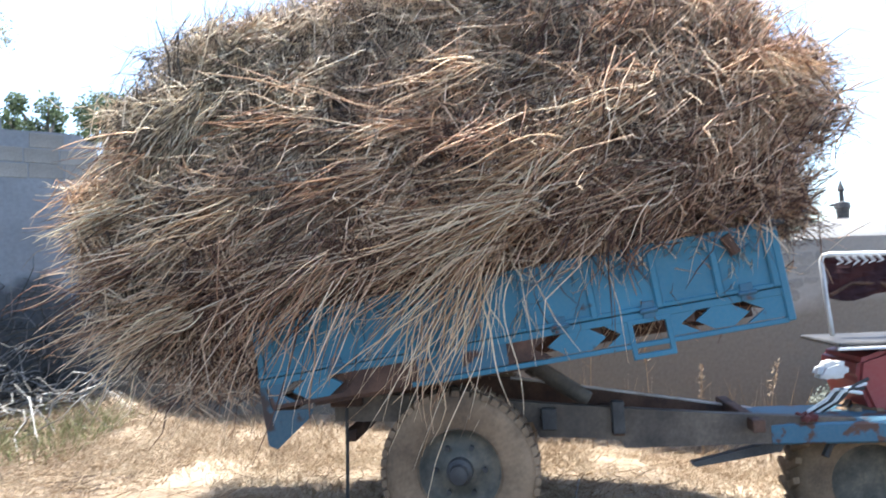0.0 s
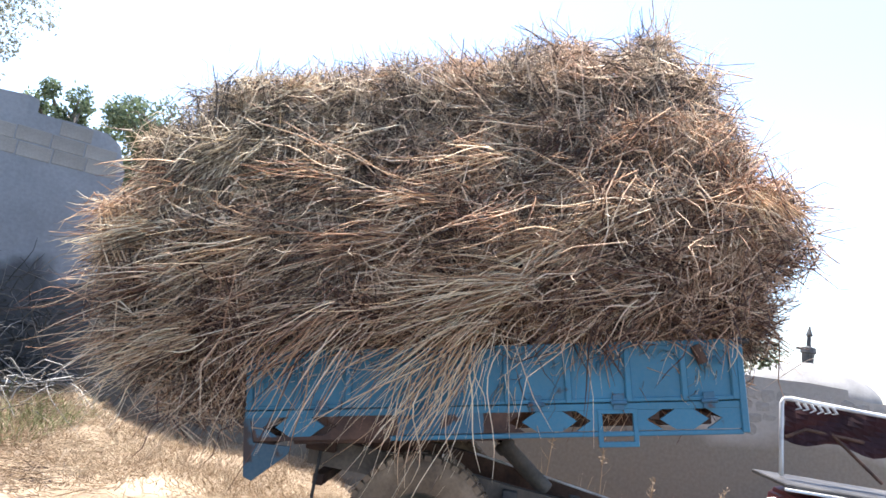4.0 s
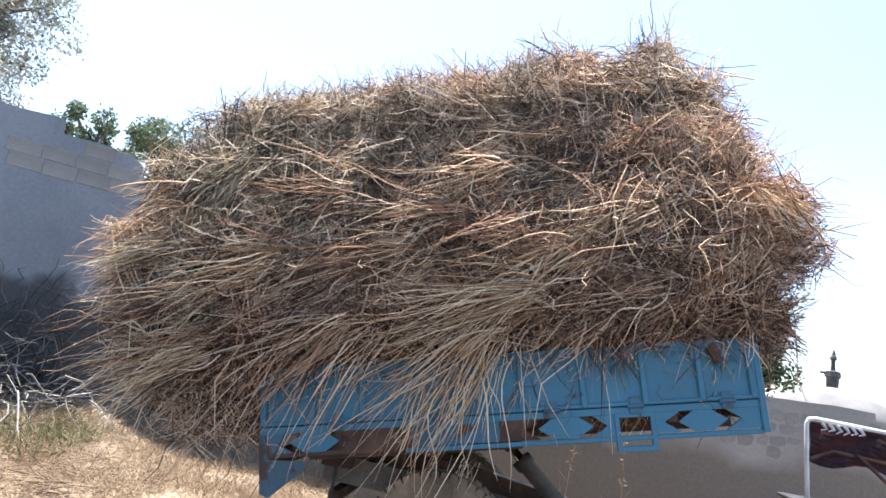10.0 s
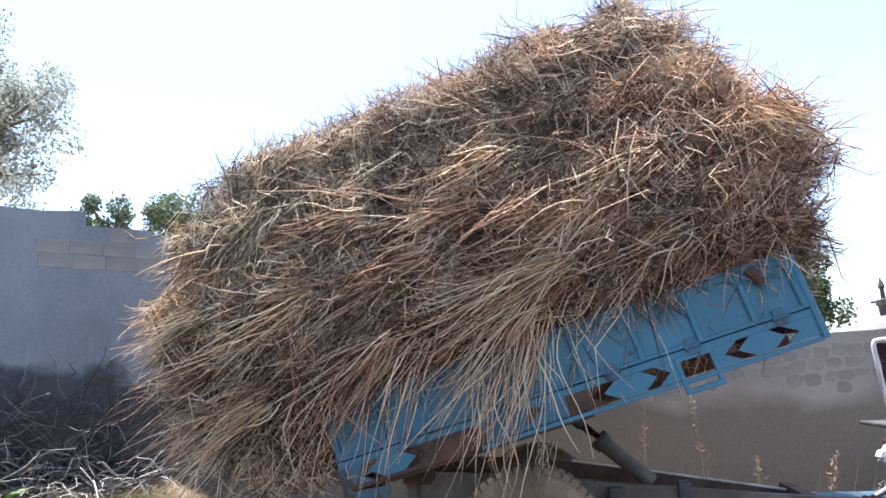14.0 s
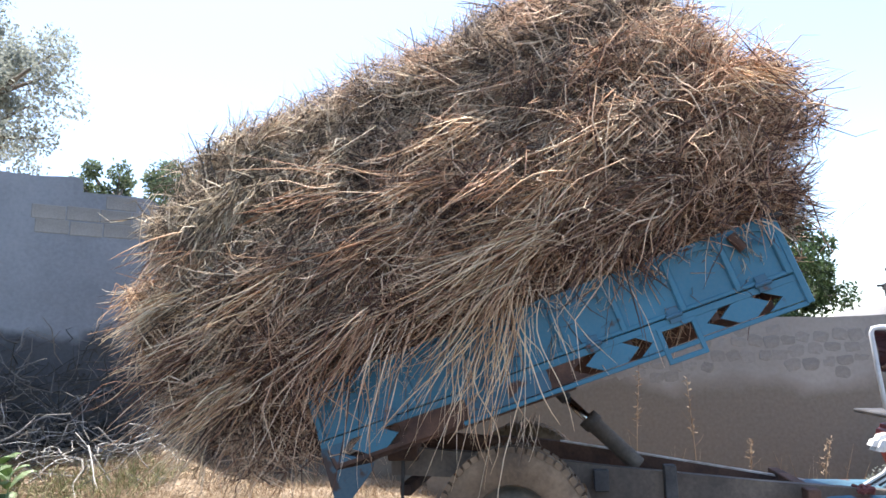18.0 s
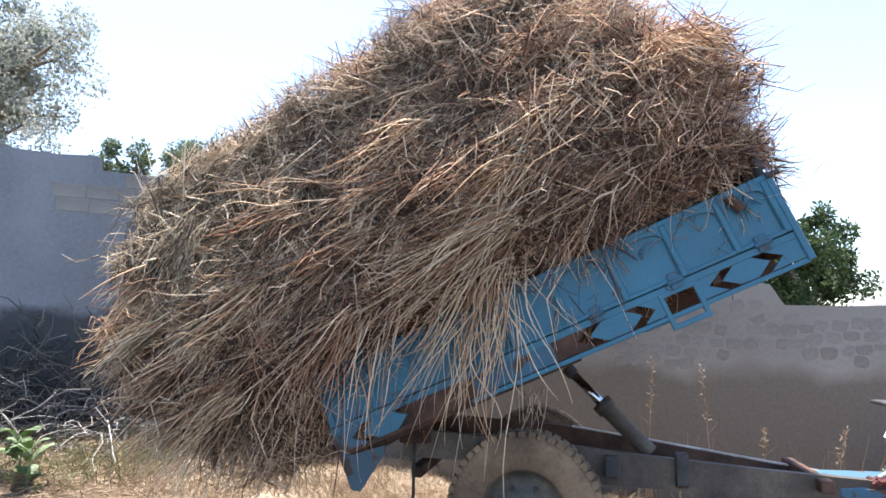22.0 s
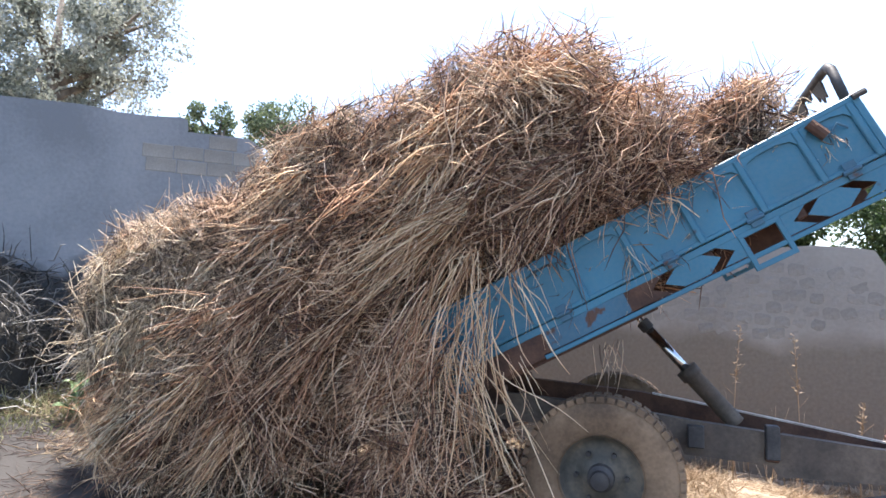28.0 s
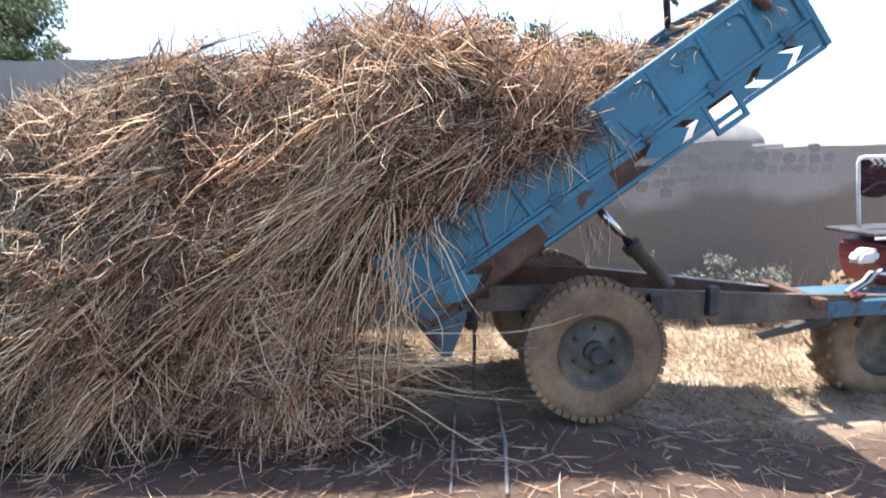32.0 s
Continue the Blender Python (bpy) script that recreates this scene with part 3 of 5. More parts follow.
def tree(name, label, at, height, spread, seed, leaves, leaf, mat, clumps=26, first=0.35, drop=0.2, ragged_out=0.5, lean=(0, 0), limbs=16, tight=1.0):
    rng = np.random.default_rng(seed)
    t = thing(name, label, "tree", at=at)
    top = Vector((lean[0], lean[1], height * 0.82))
    knee = Vector((rng.uniform(-0.1, 0.1) * height * 0.3, rng.uniform(-0.1, 0.1) * height * 0.3, height * first))
    r = 0.028 * height
    part("trunk", tube([(0, 0, -0.3), knee * 0.5, knee, knee.lerp(top, 0.5) + Vector((rng.uniform(-0.1, 0.1), 0, 0)), top], [r * 1.25, r, r * 0.85, r * 0.5, r * 0.15], 8), BARK, t, smooth=True)
    centres = []
    for i in range(clumps):
        f = rng.uniform(0, 1)
        start = knee.lerp(top, f * 0.8)
        a = rng.uniform(0, 6.283)
        reach = spread * (0.35 + 0.65 * math.sin(math.pi * min(1, 0.25 + 0.75 * (1 - f) ** 0.8))) * rng.uniform(0.35, 1.0)
        tip = start + Vector((math.cos(a) * reach, math.sin(a) * reach, rng.uniform(0.05, 0.5) * reach + 0.1 * height * f))
        mid = start.lerp(tip, 0.55) + Vector((0, 0, rng.uniform(-0.12, 0.15) * reach))
        if i < limbs:
            part("limb", tube([start, mid, tip], [r * 0.42, r * 0.25, r * 0.06], 5), BARK, t)
        centres.append((*tip, tight * spread * rng.uniform(0.16, 0.34)))
        if rng.random() < ragged_out:
            centres.append((*(mid), tight * spread * rng.uniform(0.12, 0.22)))
    v, f = crown(rng, np.array(centres), leaves, leaf, drop)
    ob = put("crown", quads("crown", v, f), mat, t)
    ob["kind"] = "stuff"
    return t


tree("tree", "tall sparse grey-green tree behind the side wall", (-14.7, 8.4, 0), 11.6, 3.6, 3, 62000, 0.12, LEAF_HAZY, 110, 0.42, 0.3, 0.9, limbs=12, tight=0.6)
tree("bush", "dusty green shrub above the side wall", (-8.45, 7.0, 0), 6.1, 0.9, 14, 9000, 0.10, LEAF_MID, 22, 0.45)
tree("tree", "dark green leafy tree behind the low wall", (3.74, 6.6, 0), 3.6, 0.95, 21, 24000, 0.075, LEAF, 48, 0.35)
tree("tree", "round leafy green tree behind the end of the wall", (-6.35, 7.12, 0), 6.0, 1.22, 33, 30000, 0.085, LEAF_MID, 60, 0.48, 0.2, 0.9)
tree("bush", "small thin shrub behind the compound wall", (-6.1, 8.1, 0), 4.9, 0.45, 35, 700, 0.11, LEAF_HAZY, 10, 0.6)
tree("tree", "green treetop behind the heap", (2.35, 8.2, 0), 4.75, 0.85, 41, 8000, 0.10, LEAF, 20, 0.45)
tree("tree", "smaller green treetop behind the heap", (4.1, 8.2, 0), 4.6, 0.7, 43, 6000, 0.10, LEAF, 16, 0.5)


# ---------------------------------------------------------------- trailer
trailer = thing("farm_trailer", "blue tipping farm trailer with chipped paint, on two wheels", "trailer")
WIDTH = 1.78


def rail(y_back, y_front, sign, top):
    """One chassis rail, drawn in towards the hitch."""
    low = [(2.55, 0.49), (1.9, 0.50), (1.06, 0.505), (1.02, 0.57), (0.50, 0.60), (0.46, 0.70), (-0.88, 0.76)]
    bm = prism(top + low, 0, 0.07 * sign)
    for v in bm.verts:
        v.co.y += y_back + (y_front - y_back) * (v.co.x + 0.88) / 3.43
    return bm


part("chassis_rail", rail(0.40, 0.64, 1, [(-0.88, 0.95), (0.1, 0.88), (0.55, 0.82), (1.6, 0.715), (2.55, 0.64)]), CHASSIS, trailer, "dusty grey steel rail")
part("chassis_rail", rail(1.40, 1.16, -1, [(-0.88, 0.95), (0.2, 0.89), (0.9, 0.79), (2.55, 0.54)]), RUST, trailer, "rusty far rail")
# thin pale strip painting the sunlit line on the worn far rail
bm = prism([(0.3, 0.876), (0.9, 0.79), (2.55, 0.54), (2.55, 0.551), (0.9, 0.801), (0.3, 0.887)], 0, 0.05)
for v in bm.verts:
    v.co.y += 1.335 - 0.07 * (v.co.x + 0.88)
part("rail_edge", bm, GLINT, trailer, "worn edge of the rail, coloured pale for sun glint")
for x in (-0.8, 0.35, 1.02, 1.9):
    part("cross_member", box(x - 0.04, x + 0.04, 0.48, 1.32, 0.60, 0.68), RUST, trailer)
part("drawbar", box(2.0, 3.35, 0.60, 1.18, 0.49, 0.625, 0.012), BLUE_OLD, trailer, "blue steel drawbar")
part("hitch_eye", tube([(3.3, 0.9, 0.6), (3.55, 0.9, 0.6)], 0.05, 10), DARK, trailer)
part("stand_leg", prism([(1.50, 0.365), (1.53, 0.335), (2.08, 0.43), (2.12, 0.50), (2.02, 0.49)], 0.66, 0.72), DARK, trailer, "dark folded stand")
part("rail_post", box(0.98, 1.06, 0.44, 0.52, 0.62, 0.83, 0.006), DARK, trailer)
part("rail_bracket", box(0.52, 0.62, 0.42, 0.48, 0.66, 0.80, 0.006), DARK, trailer)
part("axle", tube([(0, 0.2, 0.5), (0, 1.6, 0.5)], 0.055, 12), DARK, trailer)
for y in (0.44, 1.36):
    bm = bmesh.new()
    for k in range(4):
        w = 0.42 - 0.08 * k
        prism([(-w, 0.68 - 0.025 * k), (0, 0.60 - 0.022 * k), (w, 0.68 - 0.025 * k), (w, 0.66 - 0.025 * k), (0, 0.58 - 0.022 * k), (-w, 0.66 - 0.025 * k)], y - 0.035, y + 0.035, bm)
    part("leaf_spring", bm, DARK, trailer)
part("hinge_block", box(-0.90, -0.68, 0.36, 0.50, 0.86, 0.98, 0.008), RUST, trailer, "rusty hinge block")
part("hinge_block", box(-0.90, -0.68, 1.30, 1.44, 0.86, 0.98, 0.008), RUST, trailer)
part("prop_rod", tube([(-0.79, 0.38, 0.88), (-0.80, 0.38, 0.5), (-0.82, 0.38, 0.12)], 0.013, 6), DARK, trailer, "thin dark hanging rod")
bm = tube([(2.25 + 0.05 * math.sin(i * 1.9), 0.62 + 0.05 * math.cos(i * 1.3), 0.66 + 0.018 * math.sin(i * 2.7)) for i in range(26)], 0.014, 5)
part("rope_coil", bm, ROPE, trailer, "red-brown coil of rope")


def wheel(y0, out):
    """A road wheel, turned about its own centre; out: -1 faces the near side."""
    w = new("wheel")
    w.parent = trailer
    w.location = (0, y0, 0.5)
    h = 0.125
    prof = [(0.255, -h * 0.8), (0.30, -h * 0.95), (0.40, -h), (0.455, -h * 0.92), (0.485, -h * 0.72), (0.49, 0), (0.485, h * 0.72), (0.455, h * 0.92), (0.40, h), (0.30, h * 0.95), (0.255, h * 0.8)]
    bm = lathe(prof, 64)
    part("tyre", bm, RUBBER, w, "dusty worn rubber tyre", smooth=True)
    bm = bmesh.new()
    for i in range(48):
        a = 2 * math.pi * i / 48
        for s in (-1, 1):
            b = bmesh.new()
            box(-0.023, 0.023, min(s * 0.02, s * 0.118), max(s * 0.02, s * 0.118), 0.462, 0.498, 0, b)
            b.transform(Matrix.Rotation(a + (0.065 if s > 0 else 0), 4, "Y"))
            tmp = bpy.data.meshes.new("lug")
            b.to_mesh(tmp)
            b.free()
            bm.from_mesh(tmp)
            bpy.data.meshes.remove(tmp)
    part("tread", bm, RUBBER, w)
    o = out
    bm = lathe([(0.262, o * 0.115), (0.262, o * 0.10), (0.245, o * 0.095), (0.235, o * 0.06), (0.20, o * 0.045), (0.13, o * 0.05), (0.11, o * 0.075), (0.0, o * 0.075)], 40)
    part("rim", bm, RIM, w, "dull grey-green steel rim", smooth=True)
    bm = lathe([(0.085, o * 0.07), (0.082, o * 0.13), (0.06, o * 0.15), (0.055, o * 0.19), (0.0, o * 0.195)], 20)
    part("hub", bm, DARK, w)
    for i in range(6):
        a = i * math.pi / 3
        part("wheel_nut", tube([(0.155 * math.cos(a), o * 0.045, 0.155 * math.sin(a)), (0.155 * math.cos(a), o * 0.085, 0.155 * math.sin(a))], 0.016, 6), DARK, w)
    rows = []
    for t in (0, 29.9, 30, 30.25, 30.5, 31, 31.5, 31.75, 32):
        rows.append((t, Matrix.Translation((0, y0, 0.5)) @ Matrix.Rotation(pulled(t) / 0.5, 4, "Y")))
    MOVES.append((w, rows))


wheel(0.185, -1)
wheel(1.595, 1)

# tipping body: x along it from the hinge, z above it
bed = new("tipping_body")
bed.parent = trailer
bed["label"] = "chipped blue steel tipping body"
U0, U1 = -0.42, 2.78


def skirt_piece(pts, y):
    return prism(pts, y, y + 0.022)


def side(y, facing):
    """One side of the body: skirt with cut-outs, hinged drop side with ribs, rails and hinges."""
    lo, hi, mid = 0.082, 0.208, 0.145
    part("skirt_rail", box(U0, U1, y, y + 0.03, 0.206, 0.252, 0.004), BLUE, bed)
    part("skirt_rail", box(0.55, U1, y, y + 0.03, 0.045, 0.075, 0.004), BLUE, bed)
    part("skirt_rail", box(U0, 0.55, y + 0.004, y + 0.03, 0.055, 0.09, 0.004), RUST, bed, "rusty lower rail")
    for a, b in ((1.32, 1.84), (2.19, 2.66), (-0.30, 0.20)):
        part("skirt_plate", skirt_piece([(a + 0.18, lo), (b - 0.18, lo), (b - 0.085, mid), (b - 0.18, hi), (a + 0.18, hi), (a + 0.085, mid)], y + 0.003), BLUE, bed, "blue six-sided plate between dark cut-outs")
    part("skirt_plate", skirt_piece([(U0, lo), (-0.20, lo), (-0.30, mid), (-0.20, hi), (U0, hi)], y + 0.003), BLUE_OLD, bed)
    part("skirt_plate", skirt_piece([(0.10, lo), (0.60, lo), (0.60, hi), (0.10, hi), (0.20, mid)], y + 0.003), RUST, bed, "skirt plate rusted brown")
    part("skirt_plate", skirt_piece([(0.60, lo), (1.16, lo), (1.16, hi), (0.60, hi)], y + 0.003), BLUE_OLD, bed)
    part("skirt_plate", skirt_piece([(1.16, lo), (1.42, lo), (1.32, mid), (1.42, hi), (1.16, hi)], y + 0.003), RUST, bed, "skirt plate rusted brown")
    part("skirt_plate", skirt_piece([(1.75, lo), (1.91, lo), (1.91, hi), (1.75, hi), (1.84, mid)], y + 0.003), BLUE, bed)
    part("skirt_plate", skirt_piece([(2.11, lo), (2.29, lo), (2.19, mid), (2.29, hi), (2.11, hi)], y + 0.003), BLUE, bed)
    part("skirt_plate", skirt_piece([(2.56, lo), (U1, lo), (U1, hi), (2.56, hi), (2.66, mid)], y + 0.003), BLUE, bed)
    bm = box(1.885, 1.915, y - 0.004, y + 0.026, 0.0, 0.215, 0.003)
    box(2.105, 2.135, y - 0.004, y + 0.026, 0.0, 0.215, 0.003, bm)
    box(1.885, 2.135, y - 0.005, y + 0.027, -0.02, 0.012, 0.003, bm)
    box(1.885, 2.135, y - 0.005, y + 0.027, 0.185, 0.216, 0.003, bm)
    part("step_frame", bm, BLUE, bed, "square step hole framed in blue steel")
    # drop side
    ribs = [U0 + 0.03, -0.06, 0.28, 0.60, 0.95, 1.32, 1.71, 2.09, 2.44, U1 - 0.03]
    for a, b in zip(ribs, ribs[1:]):
        bm = box(a, b, y + 0.008, y + 0.02, 0.257, 0.607, 0.002)
        part("side_panel", bm, BLUE, bed)
    for x in ribs:
        part("side_rib", box(x - 0.022, x + 0.022, y - 0.016, y + 0.012, 0.257, 0.607, 0.008), BLUE, bed)
    for a, b in zip(ribs, ribs[1:]):
        w = 0.06
        bm = prism([(a + 0.022, 0.607), (b - 0.022, 0.607), (b - 0.022, 0.527), (b - 0.05, 0.562), (b - w - 0.06, 0.580), (a + w + 0.06, 0.580), (a + 0.05, 0.562), (a + 0.022, 0.527)], y - 0.010, y + 0.01)
        part("panel_arch", bm, BLUE, bed)
    part("top_rail", box(U0, U1, y - 0.012, y + 0.03, 0.600, 0.637, 0.006), BLUE, bed)
    part("drop_side_rail", box(U0, U1, y - 0.010, y + 0.014, 0.258, 0.284, 0.004), BLUE, bed)
    for x in (0.10, 0.78, 1.50, 2.02, 2.58):
        bm = tube([(x - 0.05, y - 0.018, 0.255), (x + 0.05, y - 0.018, 0.255)], 0.014, 8)
        box(x - 0.035, x + 0.035, y - 0.016, y - 0.004, 0.21, 0.252, 0.002, bm)
        box(x - 0.035, x + 0.035, y - 0.018, y - 0.008, 0.258, 0.31, 0.002, bm)
        part("side_hinge", bm, BLUE_OLD, bed)


side(0.0, -1)
side(WIDTH - 0.03, 1)
part("corner_post", box(U1 - 0.01, U1 + 0.035, -0.012, 0.05, 0.055, 0.642, 0.006), BLUE, bed)
part("corner_post", box(U1 - 0.01, U1 + 0.035, WIDTH - 0.05, WIDTH + 0.012, 0.055, 0.642, 0.006), BLUE, bed)
part("latch", tube([(2.52, -0.03, 0.60), (2.56, -0.03, 0.49)], 0.033, 10), RUST, bed, "rust-red latch barrel")
part("latch_pin", tube([(U1 + 0.0, -0.02, 0.62), (U1 + 0.075, -0.02, 0.62)], 0.018, 8), DARK, bed)
part("side_hook", tube([(2.60, -0.02, 0.50), (2.64, -0.03, 0.53), (2.68, -0.02, 0.48)], 0.008, 6), BLUE_OLD, bed)
part("side_hook", tube([(1.90, -0.01, 0.46), (1.90, -0.03, 0.50), (1.93, -0.02, 0.52)], 0.008, 6), BLUE_OLD, bed)
part("floor_plate", box(U0, U1, 0.03, WIDTH - 0.03, 0.235, 0.255, 0.004), RUST, bed, "rusty steel floor")
part("headboard", box(U1 - 0.005, U1 + 0.02, 0.05, WIDTH - 0.05, 0.235, 0.64, 0.004), BLUE_OLD, bed)
for y in (0.45, 1.28):
    part("body_beam", box(-0.1, U1 - 0.05, y, y + 0.07, 0.06, 0.235, 0.006), RUST, bed)
for x in (0.1, 0.6, 1.14, 1.7, 2.25, 2.7):
    part("body_cross_beam", box(x - 0.03, x + 0.03, 0.03, WIDTH - 0.03, 0.14, 0.235, 0.005), RUST, bed)
part("side_beam", box(-0.1, 1.3, 0.035, 0.085, 0.03, 0.20, 0.005), RUST, bed, "rust-brown side beam")
bm = tube([(U1 - 0.02, 0.02, 0.62), (U1 + 0.045, 0.13, 0.84), (U1 + 0.05, 0.18, 0.875), (U1 + 0.05, 0.28, 0.88), (U1 + 0.045, 1.5, 0.88), (U1 + 0.045, 1.58, 0.86), (U1, WIDTH - 0.02, 0.62)], 0.03, 8)
part("guard_bar", bm, DARK, bed, "dark bent guard bar over the headboard", smooth=True)
# scraps of sheet torn off along the bar: start along it, width, hang
for k, (y, w, h) in enumerate(((0.34, 0.22, 0.15), (0.62, 0.12, 0.07), (0.80, 0.26, 0.12), (1.12, 0.30, 0.06), (1.44, 0.10, 0.15))):
    edge = [(w * f, 0.88 - h * q) for f, q in ((1.0, 0.25), (0.9, 0.8), (0.72, 0.55), (0.6, 1.0), (0.38, 0.72), (0.25, 0.9), (0.08, 0.4))]
    bm = prism([(0, 0.885), (w, 0.885)] + edge, -0.006, 0.006)
    bm.transform(Matrix.Translation((U1 + 0.04, y, 0)) @ Matrix.Rotation(radians(90), 4, "Z"))
    part("torn_sheet", bm, DARK, bed, "torn dark sheet scrap")
for y in (-0.004, WIDTH - 0.02):
    part("tail_plate", prism([(U0 - 0.005, 0.20), (U0 + 0.035, 0.20), (U0 + 0.06, 0.05), (-0.10, 0.02), (-0.13, -0.03), (U0 + 0.05, -0.19), (U0 - 0.005, -0.16)], y, y + 0.018), BLUE_SHADED, bed, "dented blue tail plate")
part("tail_beam", box(U0, U0 + 0.06, 0.02, WIDTH - 0.02, -0.02, 0.10, 0.006), RUST, bed)
MOVES.append((bed, [(t, Matrix.Translation((HINGE[0], 0, HINGE[1])) @ Matrix.Rotation(-radians(a), 4, "Y")) for t, a in BED]))
MOVES.append((trailer, [(0, Matrix())] + [(29.8, Matrix())] + [(t, Matrix.Translation((d, 0, 0))) for t, d in PULL]))

# hydraulic ram: barrel on the chassis, rod to the body
RAM = (0.84, 0.89, 0.78)
barrel, rod = new("ram_barrel"), new("ram_rod")
for o in (barrel, rod):
    o.parent = trailer
bm = tube([(0, 0, -0.03), (0, 0, 0.0), (0, 0, 0.38), (0, 0, 0.385), (0, 0, 0.46)], [0.06, 0.062, 0.062, 0.078, 0.078], 20)
part("sleeve", bm, CHASSIS, barrel, "dusty brown cylinder", smooth=True)
part("shaft", tube([(0, 0, -0.66), (0, 0, -0.13)], 0.034, 18), CHROME, rod, "bright polished rod", smooth=True)
part("rod_collar", tube([(0, 0, -0.155), (0, 0, -0.15), (0, 0, -0.08), (0, 0, -0.075)], [0.04, 0.048, 0.048, 0.04], 14), DARK, rod, "dark oily collar")
part("rod_end", tube([(0, 0, -0.08), (0, 0, 0.03)], 0.021, 12), CHROME, rod, "bright polished rod end")
rows_b, rows_r = [], []
for t, a in BED:
    a = radians(a)
    tip = Vector((HINGE[0] + 1.13 * math.cos(a) - 0.07 * math.sin(a), RAM[1], HINGE[1] + 1.13 * math.sin(a) + 0.07 * math.cos(a)))
    d = tip - Vector(RAM)
    turn = Matrix.Rotation(math.atan2(d.x, d.z), 4, "Y")
    rows_b.append((t, Matrix.Translation(RAM) @ turn))
    rows_r.append((t, Matrix.Translation(tip) @ turn))
MOVES += [(barrel, rows_b), (rod, rows_r)]


# ---------------------------------------------------------------- tractor
tractor = thing("tractor", "red farm tractor with a tube frame and dusty rear tyre", "tractor")
bm = tube([(2.69, 1.2, 1.12), (2.67, 1.2, 1.4), (2.655, 1.2, 1.68), (2.67, 1.2, 1.715), (2.72, 1.2, 1.725), (3.3, 1.2, 1.70), (3.9, 1.2, 1.68)], 0.017, 10)
part("canopy_frame", bm, TUBE, tractor, "white-painted steel tube frame", smooth=True)
part("canopy_frame", tube([(2.70, 1.2, 1.42), (2.86, 1.22, 1.50), (3.3, 1.22, 1.47)], 0.014, 8), RUST, tractor)
part("canopy_frame", tube([(3.05, 1.22, 1.5), (3.45, 1.22, 1.18)], 0.014, 8), RUST, tractor)
bm = bmesh.new()
nx, nz = 14, 8
g = [[bm.verts.new((2.69 + 1.2 * i / nx, 1.22 + 0.02 * math.sin(i * 1.3 + j), 1.70 - 0.012 * i / nx * 2 - (0.30 + 0.03 * math.sin(i)) * j / nz)) for i in range(nx + 1)] for j in range(nz + 1)]
for j in range(nz):
    for i in range(nx):
        bm.faces.new((g[j][i], g[j][i + 1], g[j + 1][i + 1], g[j + 1][i]))
bmesh.ops.solidify(bm, geom=bm.faces, thickness=0.006)
part("canopy_sheet", bm, MAROON, tractor, "dark maroon sheet hung in the frame")
rng = np.random.default_rng(23)
for k in range(6):
    x = 2.76 + 0.055 * k
    part("rag", tube([(x, 1.18, 1.70), (x + 0.03, 1.17, 1.66), (x - 0.01, 1.17, 1.63 + 0.02 * rng.random())], [0.014, 0.012, 0.003], 5), CLOTH, tractor)
# platform lengthened to x 5.0, an unseen stretch added to shade the ground
part("platform", box(2.58, 5.0, 0.86, 1.5, 1.075, 1.105, 0.008), DARK, tractor, "dark flat platform edge")
part("platform_edge", box(2.57, 5.0, 0.84, 0.86, 1.055, 1.075, 0.003), TUBE, tractor)
bm = prism([(2.42, 0.87), (2.47, 0.96), (2.58, 0.99), (2.65, 0.96), (2.64, 0.87), (2.53, 0.85)], 0.86, 1.0)
bmesh.ops.bevel(bm, geom=bm.edges[:], offset=0.03, segments=2, affect="EDGES")
part("lamp_cover", bm, CLOTH, tractor, "white cloth-wrapped rear lamp")
# fender lengthened out of view likewise, added for its shadow
bm = prism([(2.78, 0.62), (2.70, 0.85), (2.72, 0.98), (2.90, 1.04), (5.0, 1.04), (5.0, 0.50)], 0.9, 1.5)
bmesh.ops.bevel(bm, geom=bm.edges[:], offset=0.03, segments=2, affect="EDGES")
part("fender", bm, RED, tractor, "faded red rear body and fender")
for k in range(4):
    part("hose", tube([(2.74 - 0.02 * k, 0.84 - 0.01 * k, 0.86 - 0.03 * k), (2.60 - 0.03 * k, 0.81, 0.80), (2.54 - 0.03 * k, 0.81, 0.73), (2.42 - 0.03 * k, 0.83, 0.65)], 0.013, 6), CLOTH if k % 2 else DARK, tractor)
part("lift_arm", tube([(2.7, 0.86, 0.55), (2.45, 0.80, 0.44), (2.40, 0.78, 0.36)], 0.025, 8), DARK, tractor)
